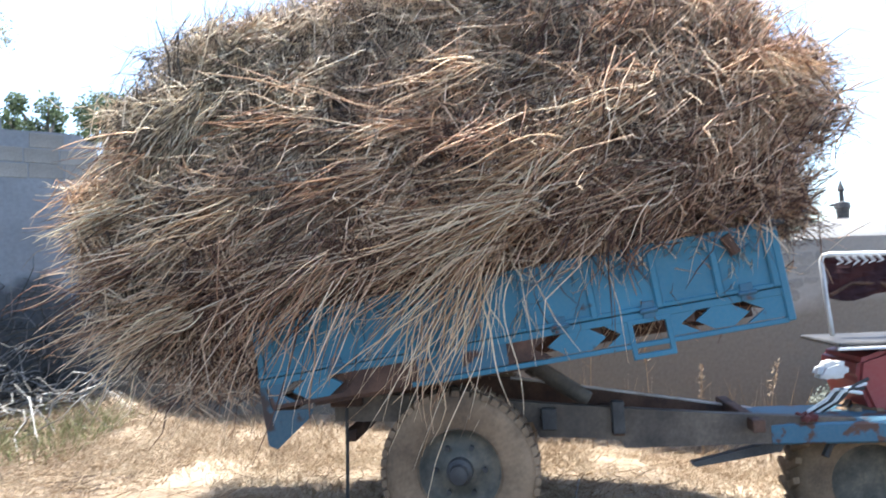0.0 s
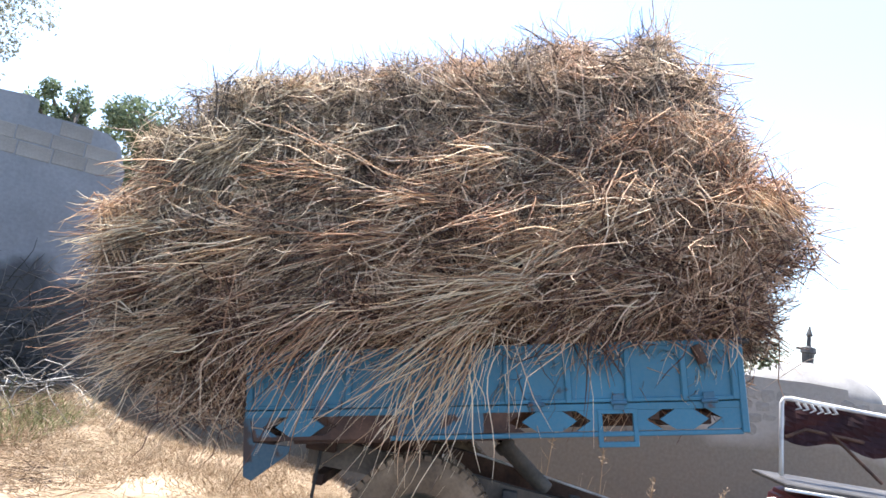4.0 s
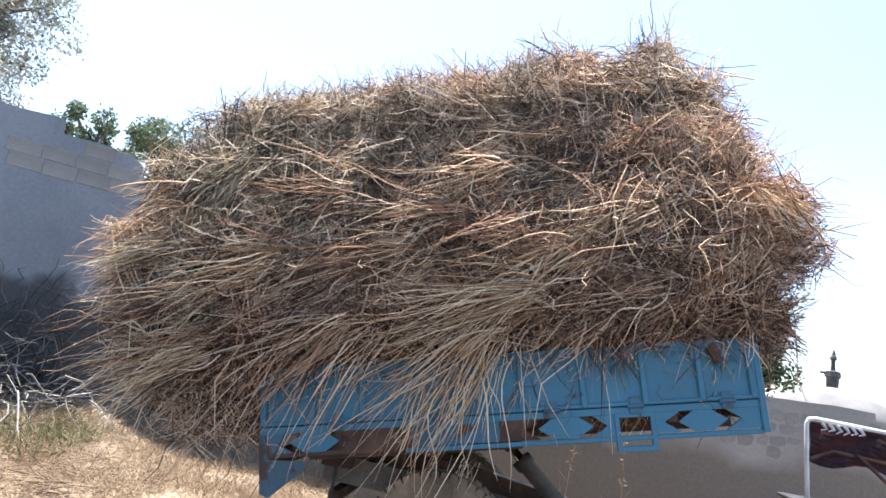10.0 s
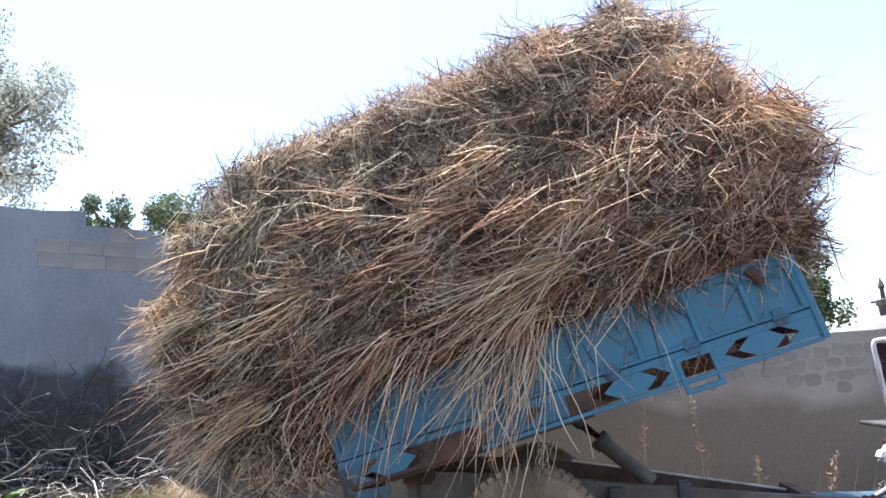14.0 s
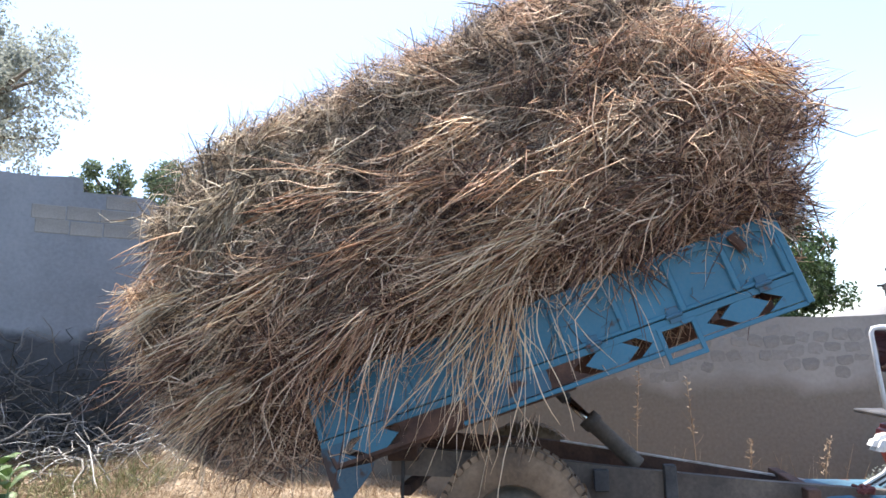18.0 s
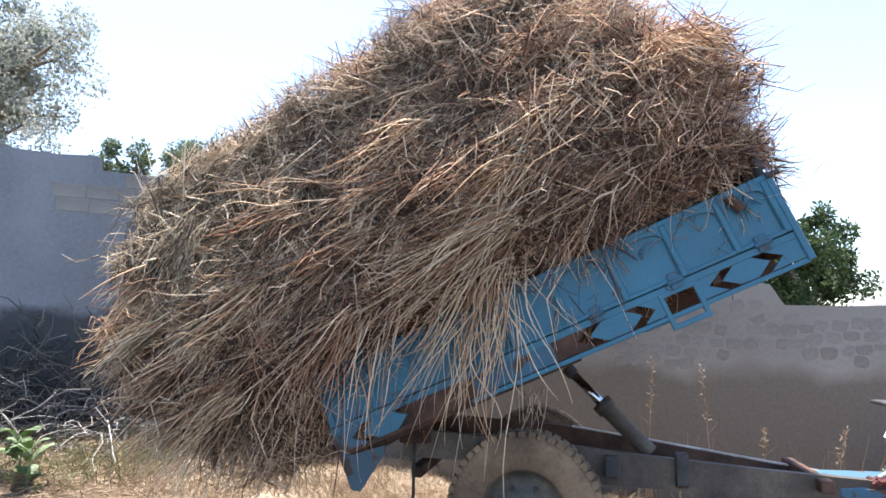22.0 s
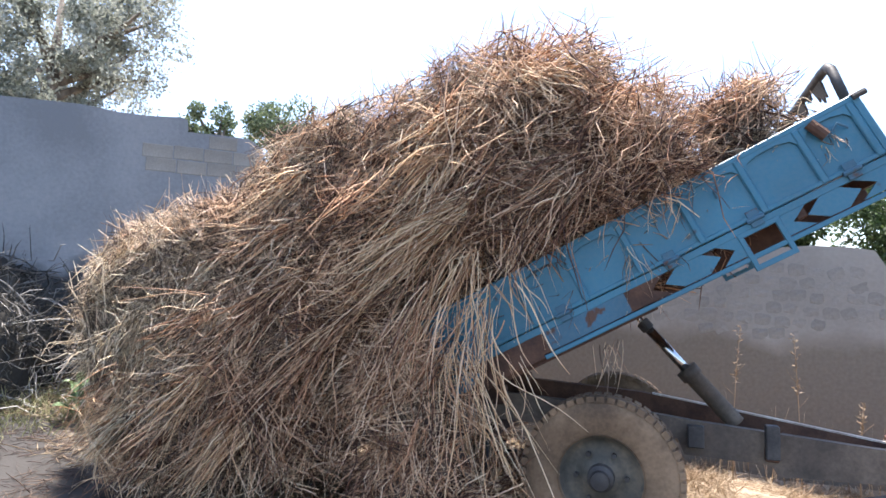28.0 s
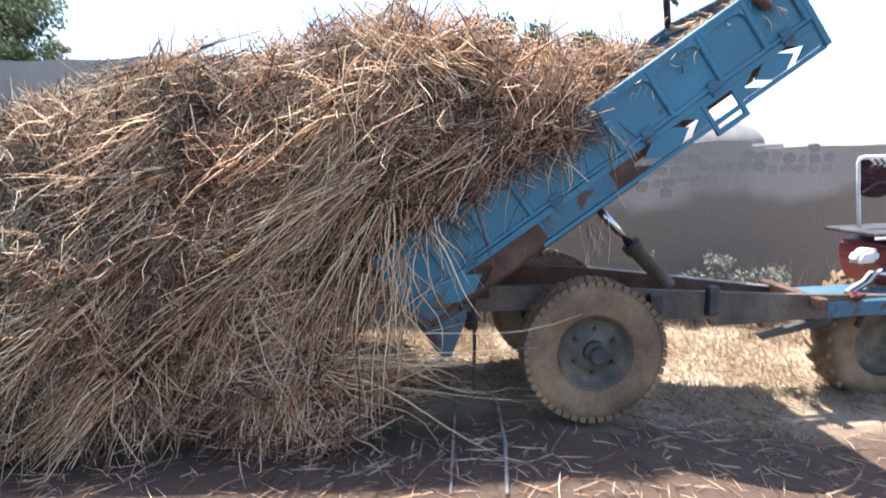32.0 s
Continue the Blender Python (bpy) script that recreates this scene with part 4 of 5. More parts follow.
for x0, y0 in ((2.74, 1.05), (3.5, 2.05)):
    w = new("rear_wheel")
    w.parent = tractor
    w.location = (x0, y0, 0.14)
    w.scale = (0.8, 0.9, 0.8)
    h = 0.17
    part("tyre", lathe([(0.33, -h), (0.50, -h * 1.05), (0.585, -h * 0.85), (0.60, 0), (0.585, h * 0.85), (0.50, h * 1.05), (0.33, h)], 56), RUBBER, w, "big dusty tractor tyre", smooth=True)
    bm = bmesh.new()
    for i in range(22):
        for s in (-1, 1):
            b = bmesh.new()
            box(-0.03, 0.03, min(0, s * 0.165), max(0, s * 0.165), 0.575, 0.632, 0.004, b)
            for v in b.verts:
                v.co.x += abs(v.co.y) * 0.7
            b.transform(Matrix.Rotation(2 * math.pi * (i + (0.5 if s > 0 else 0)) / 22, 4, "Y"))
            tmp = bpy.data.meshes.new("lug")
            b.to_mesh(tmp)
            b.free()
            bm.from_mesh(tmp)
            bpy.data.meshes.remove(tmp)
    part("tread", bm, RUBBER, w)
    part("rim", lathe([(0.335, -0.12), (0.32, -0.06), (0.12, -0.04), (0.0, -0.05)], 32), RIM, w, smooth=True)
    MOVES.append((w, [(t, Matrix.Translation((x0, y0, 0.14)) @ Matrix.Rotation(pulled(t) / 0.5, 4, "Y")) for t in (0, 29.9, 30, 30.25, 30.5, 31, 31.5, 31.75, 32)]))
MOVES.append((tractor, [(0, Matrix())] + [(29.8, Matrix())] + [(t, Matrix.Translation((d, 0, 0))) for t, d in PULL]))

# ---------------------------------------------------------------- straw load
load = thing("straw_load", "huge load of loose brown straw spilling off the tipping trailer", "straw", kind="")
# where parts of the load lie on the body (along, above) and where they come to rest (x, z)
REST = [(-0.23, 2.47, -4.05, 1.6), (0.77, 2.31, -3.1, 2.2), (2.12, 2.0, -1.75, 2.75), (2.73, 1.32, -0.5, 2.75), (2.80, 0.9, 0.68, 2.66), (0.24, 1.64, -2.75, 1.65), (1.29, 1.37, -1.6, 2.25), (2.19, 0.9, -0.2, 2.25),
        (-0.57, 1.31, -2.95, 1.0), (0.42, 0.79, -1.65, 1.4), (1.24, 0.72, -0.7, 1.82), (-0.27, 0.54, -1.8, 0.85), (1.96, 1.61, -1.23, 2.6), (2.65, 2.5, -3.4, 2.2), (-1.2, 0.6, -2.6, 0.4), (-1.3, 1.9, -3.9, 0.7),
        (1.2, 2.6, -3.75, 2.0), (2.65, 1.85, -0.8, 2.85), (2.42, 0.56, 0.35, 2.12), (2.95, 0.72, 0.86, 2.78), (-1.0, 1.2, -3.4, 0.6)]


def thin_plate(rows):
    a = np.array(rows)
    p, q = a[:, :2], a[:, 2:]

    def kernel(d):
        return np.where(d > 1e-9, d**2 * np.log(d + 1e-12), 0)
    n = len(p)
    k = kernel(np.linalg.norm(p[:, None] - p[None], axis=2)) + 0.03 * np.eye(n)
    e = np.c_[np.ones(n), p]
    m = np.block([[k, e], [e.T, np.zeros((3, 3))]])
    c = np.linalg.solve(m, np.r_[q, np.zeros((3, 2))])
    return lambda u, v: tuple(kernel(np.hypot(p[:, 0] - u, p[:, 1] - v)) @ c[:n] + np.array([1, u, v]) @ c[n:])


rest_at = thin_plate(REST)
# slip along and across the body while it begins to go: 1, u, v, uv
SLIP = [(20, (0, 0, 0, 0), (0, 0, 0, 0)), (21, (0.016, 0.006, -0.074, -0.005), (-0.003, 0.01, -0.005, 0.003)), (22, (-0.008, 0.006, -0.192, -0.012), (-0.022, 0.018, -0.019, 0.025)),
        (22.5, (-0.076, 0.015, -0.314, -0.023), (-0.003, 0.009, -0.056, 0.057)), (23, (-0.337, 0.10, -0.491, -0.097), (0.043, 0.011, -0.183, 0.128))]


# the skyline of the heap (x, z) as it slides, rests and is dragged
SKYLINE = {}
SKYLINE[23] = [(-4.3, 1.4), (-4.0, 2.19), (-3.4, 2.75), (-2.9, 2.88), (-2.66, 3.25), (-2.22, 3.8), (-1.88, 3.92), (-1.51, 4.08), (-1.26, 4.14), (-0.93, 3.9), (-0.58, 3.66), (-0.29, 3.55), (0.07, 3.48), (0.38, 3.22), (0.67, 3.06), (1.08, 2.86), (1.25, 2.7)]
SKYLINE[23.5] = [(-4.51, 1.37), (-4.42, 1.99), (-3.84, 2.85), (-3.28, 3.3), (-2.97, 3.42), (-2.43, 3.25), (-1.43, 3.21), (-1.17, 3.42), (-0.74, 3.5), (0.08, 3.2), (0.46, 2.75), (0.79, 2.9), (1.17, 2.69)]
SKYLINE[24] = [(-4.8, 1.6), (-4.75, 1.9), (-4.32, 2.2), (-4.2, 2.5), (-3.87, 2.87), (-3.32, 3.06), (-2.98, 3.0), (-2.65, 2.8), (-2.35, 2.98), (-2.0, 3.07), (-1.58, 3.1), (-1.25, 3.32), (-0.9, 3.4), (-0.6, 3.35), (-0.28, 3.2), (0.0, 3.02), (0.2, 2.78), (0.45, 2.6), (0.6, 2.8), (0.78, 2.88), (1.0, 2.72), (1.2, 2.55)]
SKYLINE[25] = [(-4.79, 1.53), (-4.53, 1.83), (-4.41, 2.31), (-4.04, 2.6), (-3.49, 2.67), (-2.96, 2.6), (-2.65, 2.65), (-2.31, 2.89), (-1.8, 3.05), (-1.36, 3.11), (-1.05, 3.32), (-0.7, 3.37), (-0.36, 3.27), (0.02, 3.18), (0.2, 2.98), (0.42, 2.79), (0.63, 2.87), (0.83, 2.9), (1.04, 2.76)]
SKYLINE[27.5] = [(-4.7, 1.6), (-4.6, 1.97), (-4.35, 2.13), (-3.92, 2.33), (-3.56, 2.38), (-3.08, 2.28), (-2.83, 2.40), (-2.47, 2.76), (-2.12, 2.98), (-1.6, 3.0), (-1.38, 3.16), (-1.15, 3.32), (-0.73, 3.39), (-0.45, 3.33), (-0.05, 3.2), (0.15, 2.98), (0.26, 2.82), (0.38, 2.74), (0.54, 2.9), (0.76, 2.98), (0.95, 2.82), (1.15, 2.6)]
SKYLINE[31] = [(-4.4, 1.5), (-3.9, 1.95), (-3.16, 2.32), (-2.68, 2.29), (-2.37, 2.38), (-2.05, 2.57), (-1.86, 2.76), (-1.66, 2.76), (-1.43, 2.62), (-1.19, 2.78), (-0.96, 3.0), (-0.61, 3.05), (-0.19, 2.98), (0.13, 2.9), (0.3, 2.72), (0.44, 2.54), (0.6, 2.7), (0.82, 2.8), (1.05, 2.7), (1.25, 2.5)]
SKYLINE[32] = [(-4.2, 1.4), (-3.6, 1.75), (-2.47, 2.22), (-2.04, 2.27), (-1.75, 2.35), (-1.45, 2.55), (-1.12, 2.54), (-0.95, 2.45), (-0.65, 2.54), (-0.42, 2.7), (-0.2, 2.75), (0.09, 2.67), (0.46, 2.62), (0.66, 2.5), (0.78, 2.36), (0.99, 2.52), (1.26, 2.54), (1.53, 2.45), (1.75, 2.3)]
SKYLINE[29.9] = SKYLINE[27.5]
TOPS = {}


def sunk(t, x):
    """How far straw over the front of the body lies behind the drop side as the trailer pulls out."""
    return 0.28 * float(np.interp(t, [29.9, 30.6, 31.3], [0, 0.5, 1])) * float(np.clip((x - pulled(t) + 0.45) / 0.5, 0, 1))


def clump_base(u, v):
    """The way of a clump of the load: with the body, then sliding off, then dragged as the trailer pulls out."""
    rows = []
    for t in (0, 2, 3.5, 5.5, 9, 12, 14, 15.5, 17, 19, 20):
        x, z = on_bed(u, v, t)
        rows.append((t, x, z, bed_angle(t)))
    f = np.array([1, u, v, u * v])
    for t, a, b in SLIP[1:]:
        x, z = on_bed(u + f @ np.array(a), v + f @ np.array(b), t)
        rows.append((t, x, z, bed_angle(t) + (t - 20) ** 2 * 0.5))
    x3, z3, a3 = rows[-1][1:]
    xf, zf = rest_at(u, v)
    zf = max(zf, 0.24)
    late = np.clip((v - 1.2) / 1.2, 0, 1)
    af = 25 + 7 * np.clip((1.4 - u) / 2.6, -0.4, 1)
    for t, early, slow in ((23.5, 0.92, 0.62), (24, 0.98, 0.82), (24.5, 1.0, 0.95), (25, 1.0, 1.0)):
        k = early + (slow - early) * late
        rows.append((t, x3 + (xf - x3) * k, z3 + (zf - z3) * k, a3 + (af - a3) * k))
    rows += [(27.5, xf, zf, af), (29.9, xf, zf, af)]
    for t, dx, dz in ((30.25, 0.09, 0.1), (30.5, 0.22, 0.24), (31, 0.26, 0.5), (31.5, 0.42, 0.8), (32, 0.72, 1.0)):
        grip = np.clip((xf + 4.6) / 1.5, 0.2, 1)
        rows.append((t, xf + dx * grip, zf, af - 4 * dz))
    return rows


def skyline(t, x):
    ts = sorted(SKYLINE)
    return float(np.interp(t, ts, [np.interp(x, *zip(*SKYLINE[k])) for k in ts]))


def floor_under(t, x):
    """Ground, or the floor of the body."""
    s = x - HINGE[0] - pulled(t)
    return max(0.0, HINGE[1] + s * math.tan(radians(bed_angle(t)))) if s > 0 else max(0.0, HINGE[1] + 2.4 * s)


GRID = np.arange(-5.2, 2.4, 0.1)


def settle(clumps):
    """Finds, for each time, by how much the heap must stand higher or lower to keep its skyline. clumps: u, v, half length, half height."""
    for t in (22.5, 23, 23.5, 24, 24.5, 25, 27.5, 29.9, 30.25, 30.5, 31, 31.5, 32):
        top = np.full(len(GRID), 0.3)
        for u, v, a, c in clumps:
            x, z = next((r[1], r[2]) for r in clump_base(u, v) if r[0] == t)
            d = np.abs(GRID - x) / (a * 1.05)
            top = np.where(d < 1, np.maximum(top, z + c * 1.06 * np.clip(1 - d**2.5, 0, 1) ** 0.4), top)
        low = np.array([floor_under(t, x) for x in GRID])
        want = np.array([skyline(max(t, 23), x) for x in GRID])
        r = np.clip((want - low) / np.maximum(top - low, 0.15), 0.35, 1.5)
        r = np.where(top > 0.6, r, 1.0)
        k = np.exp(-0.5 * (np.arange(-6, 7) / 1.3) ** 2)
        r = np.convolve(np.pad(r, 6, mode="edge"), k / k.sum(), mode="valid")
        TOPS[t] = 1 + (r - 1) * (0.5 if t == 22.5 else 1)


def clump_rows(u, v):
    rows = []
    for t, x, z, g in clump_base(u, v):
        if t in TOPS:
            low = floor_under(t, x)
            z = max(low + (z - low) * float(np.interp(x, GRID, TOPS[t])), 0.22)
        rows.append((t, x, z, g))
    return rows


def lump(rng, a, b, c, e=0.7):
    """A packed, knobbly body of straw with half sizes a, b, c."""
    nu, nv = 22, 13
    th = np.linspace(0, 2 * math.pi, nu, endpoint=False)
    ph = np.linspace(-math.pi / 2 + 0.12, math.pi / 2 - 0.12, nv)
    T, P = np.meshgrid(th, ph)
    sp = lambda w, e: np.sign(w) * np.abs(w) ** e
    x, z, y = sp(np.cos(P), e) * sp(np.cos(T), e), sp(np.cos(P), e) * sp(np.sin(T), e), sp(np.sin(P), 0.45)
    pts = np.stack([x * a, y * b, z * c], -1).reshape(-1, 3)
    seed = rng.uniform(0, 50)
    pts *= np.array([1 + 0.14 * noise.noise((p[0] * 4 + seed, p[1] * 3, p[2] * 4)) + 0.07 * noise.noise((p[0] * 11 + seed, p[1] * 5, p[2] * 13)) for p in pts])[:, None]
    f = [(j * nu + i, j * nu + (i + 1) % nu, (j + 1) * nu + (i + 1) % nu, (j + 1) * nu + i) for j in range(nv - 1) for i in range(nu)]
    # close both ends
    f += [(i, (nu - 1 - i) % nu, nu - 2 - i, i + 1) for i in range(nu // 2 - 1)]
    m = (nv - 1) * nu
    f += [(m + i, m + i + 1, m + nu - 2 - i, m + (nu - 1 - i) % nu) for i in range(nu // 2 - 1)]
    return pts, np.array(f)


def straw_clump(u, v, edge, seed, count, half=(0.41, 0.96, 0.35), drape=0, sweep=30, y0=0.89):
    """One clump of the load. edge: whether it lies on the left, right and top rim; drape: stalks hanging over the drop side; sweep: long stalks."""
    rng = np.random.default_rng(seed)
    a, b, c = half
    left, right, top = edge
    ob = new("straw_clump")
    ob.parent = load
    # core in a darkened colour, so gaps between stalks look shaded
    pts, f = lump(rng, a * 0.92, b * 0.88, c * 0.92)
    put("packed_core", quads("packed_core", pts, f), STRAW_SHADE, ob, smooth=True)
    sets, matted = [], []

    def face(into, n, long, wide, mean, spread, wild, out, lock=14, bend=0.12, cap=0.6, deep=0.09):
        """Stalks matted on the near face, in locks that lie alike."""
        g = max(1, n // lock)
        gc = np.stack([rng.uniform(-a, a, g) * 1.02, np.zeros(g), rng.uniform(-c, c, g) * 1.02], 1)
        ga = rng.normal(radians(mean), radians(spread), g) + np.where(rng.random(g) < wild, rng.normal(0, 0.9, g), 0)
        gy = rng.uniform(-deep, out, g)
        gl = rng.uniform(0.6, 1.5, g)
        k = rng.integers(0, g, n)
        ang = ga[k] + rng.normal(0, radians(11), n)
        p = gc[k] + np.stack([rng.normal(0, 0.09, n), np.zeros(n), rng.normal(0, 0.045, n)], 1)
        r = np.clip(np.abs(p[:, 0] / a) ** 3 + np.abs(p[:, 2] / c) ** 3, 0, 2.4)
        p[:, 1] = -b * (1 - 0.10 * r) - gy[k] - rng.uniform(-0.03, 0.03, n)
        d = np.stack([-np.cos(ang), rng.normal(-0.01, 0.10, n), -np.sin(ang)], 1)
        L = np.minimum((rng.gamma(4.0, long / 4, n) + 0.05) * gl[k], cap)
        p -= d * (L * 0.5)[:, None]
        into.append(stalks(rng, p, d, L, rng.uniform(*wide, n), bend))

    def rim(k, centre, normal, spread, long=(0.1, 0.34), flat=0.6):
        q = np.stack([rng.uniform(-1, 1, k) * spread[0], rng.uniform(-1, 0.9, k) * spread[1], rng.uniform(-1, 1, k) * spread[2]], 1) + centre
        w = np.array(normal) + rng.normal(size=(k, 3)) * flat
        sets.append(stalks(rng, q, w, rng.uniform(*long, k), rng.uniform(0.003, 0.0065, k), 0.22, sag=0.6, rings=5))

    tilt = 4 + 10 * np.clip((1.6 - u) / 3, 0, 1)
    tangle = 20 * np.clip((v - 1.1) / 0.8, 0, 1)
    face(matted, int(count * 1.1), 0.15, (0.0028, 0.0048), tilt, 65, 0.8, 0.01, 3, 0.2, 0.34, 0.14)
    face(matted, int(count * 0.3), 0.24, (0.0035, 0.006), tilt, 45 + tangle, 0.6, 0.05, 4, 0.15, 0.45, 0.08)
    face(sets, int(count * 0.16), 0.22, (0.004, 0.0065), tilt, 40 + tangle, 0.7, 0.08, 4, 0.14, 0.45, 0.02)
    face(sets, int(count * 0.05), 0.36, (0.004, 0.0075), tilt, 26 + tangle, 0.5, 0.12, 5, 0.12, 0.7, 0.0)
    face(sets, int(count * 0.02), 0.35, (0.003, 0.005), tilt, 90, 1.0, 0.14, 1, 0.2, 0.6, 0.0)
    if not (right or top):
        face(sets, sweep // 3, 0.7, (0.0045, 0.0078), tilt + 3, 13, 0.2, 0.13, 8, 0.12, 1.0, 0.0)
    rim(int(count * 0.10), np.array([0, -b, 0]), (-0.5, -0.4, -0.25), (a, 0.04, c))
    if top:
        rim(int(count * 0.5), np.array([0, 0, c * 0.86]), (-0.6, -0.1, 0.10), (a, b, 0.06), (0.06, 0.22), 0.6)
        rim(int(count * 0.03), np.array([0, 0, c * 0.86]), (-0.2, -0.1, 0.5), (a, b, 0.06), (0.15, 0.32), 0.5)
    else:
        rim(int(count * 0.12), np.array([0, 0, c * 0.9]), (-0.2, -0.2, 0.2), (a, b, 0.04), flat=0.8)
    if left:
        rim(int(count * 0.55), np.array([-a * 0.88, 0, 0]), (-0.9, -0.15, -0.10), (0.04, b, c), (0.10, 0.36), 0.42)
    if right:
        rim(int(count * 0.45), np.array([a * 0.86, 0, 0]), (0.5, -0.1, -0.1), (0.04, b, c), (0.06, 0.25), 0.55)
        rim(int(count * 0.05), np.array([a * 0.86, 0, 0]), (0.8, -0.1, 0.15), (0.04, b, c), (0.2, 0.42), 0.35)
    rim(int(count * 0.06), np.array([0, b * 0.95, 0]), (-0.2, 0.6, -0.2), (a, 0.03, c))
    if drape:
        q = np.stack([rng.uniform(-a, a, drape), -b - rng.uniform(0.0, 0.07, drape), rng.uniform(-c, 0.1, drape)], 1)
        slant = -0.45 if u > 0.1 else -0.95
        w = np.stack([rng.normal(slant, 0.4, drape), rng.normal(-0.05, 0.07, drape), rng.normal(-0.72, 0.3, drape)], 1)
        sets.append(stalks(rng, q, w, np.minimum(rng.gamma(3, 0.10, drape) + 0.08, 0.7), rng.uniform(0.003, 0.0065, drape), 0.18, sag=0.3))
    # low straw is coloured warmer to stand for light bounced off the ground
    m = put("matted_straw", quads("matted_straw", *joined(*matted)), STRAW_BROWN if v < 1.5 and seed % 2 == 0 else STRAW_MAT, ob)
    m["kind"] = "stuff"
    verts, faces = joined(*sets)
    brown = (u > 1.0 and v < 2.0 and seed % 4) or v < 1.15
    s = put("loose_straw", quads("loose_straw", verts, faces), (STRAW if u < 0.1 and seed % 2 else STRAW_BROWN) if brown else STRAW_OLIVE if u < 0.1 and v > 1.6 else STRAW_PALE if u < -0.5 and seed % 2 else STRAW, ob)
    s["kind"] = "stuff"
    rows = [(t, Matrix.Translation((x, y0 + sunk(t, x), z)) @ Matrix.Rotation(-radians(g), 4, "Y")) for t, x, z, g in clump_rows(u, v)]
    MOVES.append((ob, rows))
    return ob


def set_back(v):
    """The near face of the load leans back towards its top."""
    return 0.36 * max(0.0, (v - 1.0) / 1.7) ** 1.6


# rows of clumps: height, first and last place along, how many
ROWS = [(0.56, -0.18, 2.42, 6), (1.0, -1.02, 2.62, 8), (1.38, -1.12, 2.82, 8), (1.86, -0.92, 2.54, 8), (2.36, -0.60, 2.22, 7)]
PLAN = []
for j, (v, a, b, n) in enumerate(ROWS):
    for i, u in enumerate(np.linspace(a, b, n)):
        k = len(PLAN) + 101
        edge = ((i == 0 and j > 0) or (j == 4 and i < 2), i == n - 1, j == 4 or (j == 3 and i in (0, n - 1)))
        half = (0.36, 0.83, 0.27) if j == 0 else (0.41, 0.97 if j < 3 else 0.90, 0.36)
        drape = 0 if j != 1 else 15 if 0.2 < u < 1.1 else 9 if u > 1.1 else 12
        PLAN.append((u + 0.05 * math.sin(k * 1.7), v + 0.06 * math.cos(k * 2.3) - (0.08 if j == 4 and i == 0 else 0), edge, k, 900, half, drape, (20, 36, 44, 30, 14)[j]))
PLAN += [(-0.66, 0.52, (1, 0, 0), 170, 700, (0.34, 0.84, 0.34), 26, 14), (-0.98, 0.70, (1, 0, 0), 173, 600, (0.30, 0.84, 0.30), 18, 14),
         (2.60, 2.80, (0, 1, 1), 171, 420, (0.16, 0.40, 0.28), 0, 10), (2.84, 2.42, (0, 1, 1), 180, 420, (0.2, 0.5, 0.3), 0, 10), (1.25, 2.70, (0, 0, 1), 182, 420, (0.36, 0.6, 0.2), 0, 10), (1.95, 2.78, (0, 0, 1), 183, 420, (0.2, 0.5, 0.22), 0, 10), (1.80, 2.84, (0, 0, 1), 172, 420, (0.40, 0.6, 0.22), 0, 10), (2.88, 0.74, (0, 1, 1), 175, 500, (0.2, 0.5, 0.2), 0, 10),
         (0.15, 2.72, (1, 0, 1), 174, 420, (0.42, 0.6, 0.2), 0, 10), (-0.60, 2.60, (1, 0, 1), 176, 420, (0.32, 0.55, 0.2), 0, 10), (-1.08, 2.12, (1, 0, 1), 177, 420, (0.26, 0.6, 0.24), 0, 10),
         (-1.33, 1.55, (1, 0, 0), 178, 420, (0.26, 0.6, 0.28), 0, 10), (3.12, 1.35, (0, 1, 0), 179, 420, (0.24, 0.6, 0.28), 0, 10), (2.9, 1.80, (0, 1, 1), 181, 420, (0.22, 0.5, 0.28), 0, 10)]
settle([(p[0], p[1], p[5][0], p[5][2]) for p in PLAN])
for p in PLAN:
    straw_clump(*p, y0=(0.97 if p[5][1] == 0.83 else 0.88 - (0.97 - p[5][1]) * 0.35) + set_back(p[1]) + 0.04 * math.sin(p[3] * 2.9))


def straw_swath(u, v, seed, n, angle, spread, long, wide=(0.07, 0.055), y0=-0.10, late=None):
    """A combed lock of long stalks lying on the near side of the load; angle: how steeply it falls to the rear."""
    rng = np.random.default_rng(seed)
    ob = new("straw_swath")
    ob.parent = load
    p = np.stack([rng.normal(0, wide[0], n), rng.uniform(-0.10, -0.015, n), rng.normal(0, wide[1], n)], 1)
    ang = radians(angle) + rng.normal(0, radians(spread), n) - p[:, 2] / wide[1] * radians(spread) * 0.6
    d = np.stack([-np.cos(ang), rng.normal(-0.015, 0.035, n), -np.sin(ang)], 1)
    L = rng.uniform(*long, n) * rng.uniform(0.55, 1, n)
    shift = Vector((-math.cos(radians(angle)), 0, -math.sin(radians(angle)))) * (sum(long) * 0.22)
    p -= np.array(shift)
    me = quads("loose_straw", *stalks(rng, p, d, L, rng.uniform(0.0032, 0.007, n), 0.11, sag=0.06, rings=9))
    put("loose_straw", me, STRAW_BROWN if seed % 5 in (2, 4) or 343 < seed < 348 else STRAW_OLIVE if u < -0.4 and v > 1.5 else STRAW_PALE, ob)["kind"] = "stuff"
    u, v = u + shift.x, v + shift.z
    rows = clump_rows(u, v)
    if late:
        rows = [r for r in rows if r[0] <= 22] + late
    MOVES.append((ob, [(t, Matrix.Translation((x, y0 + (0 if late else sunk(t, x)), z)) @ Matrix.Rotation(-radians(g), 4, "Y")) for t, x, z, g in rows]))


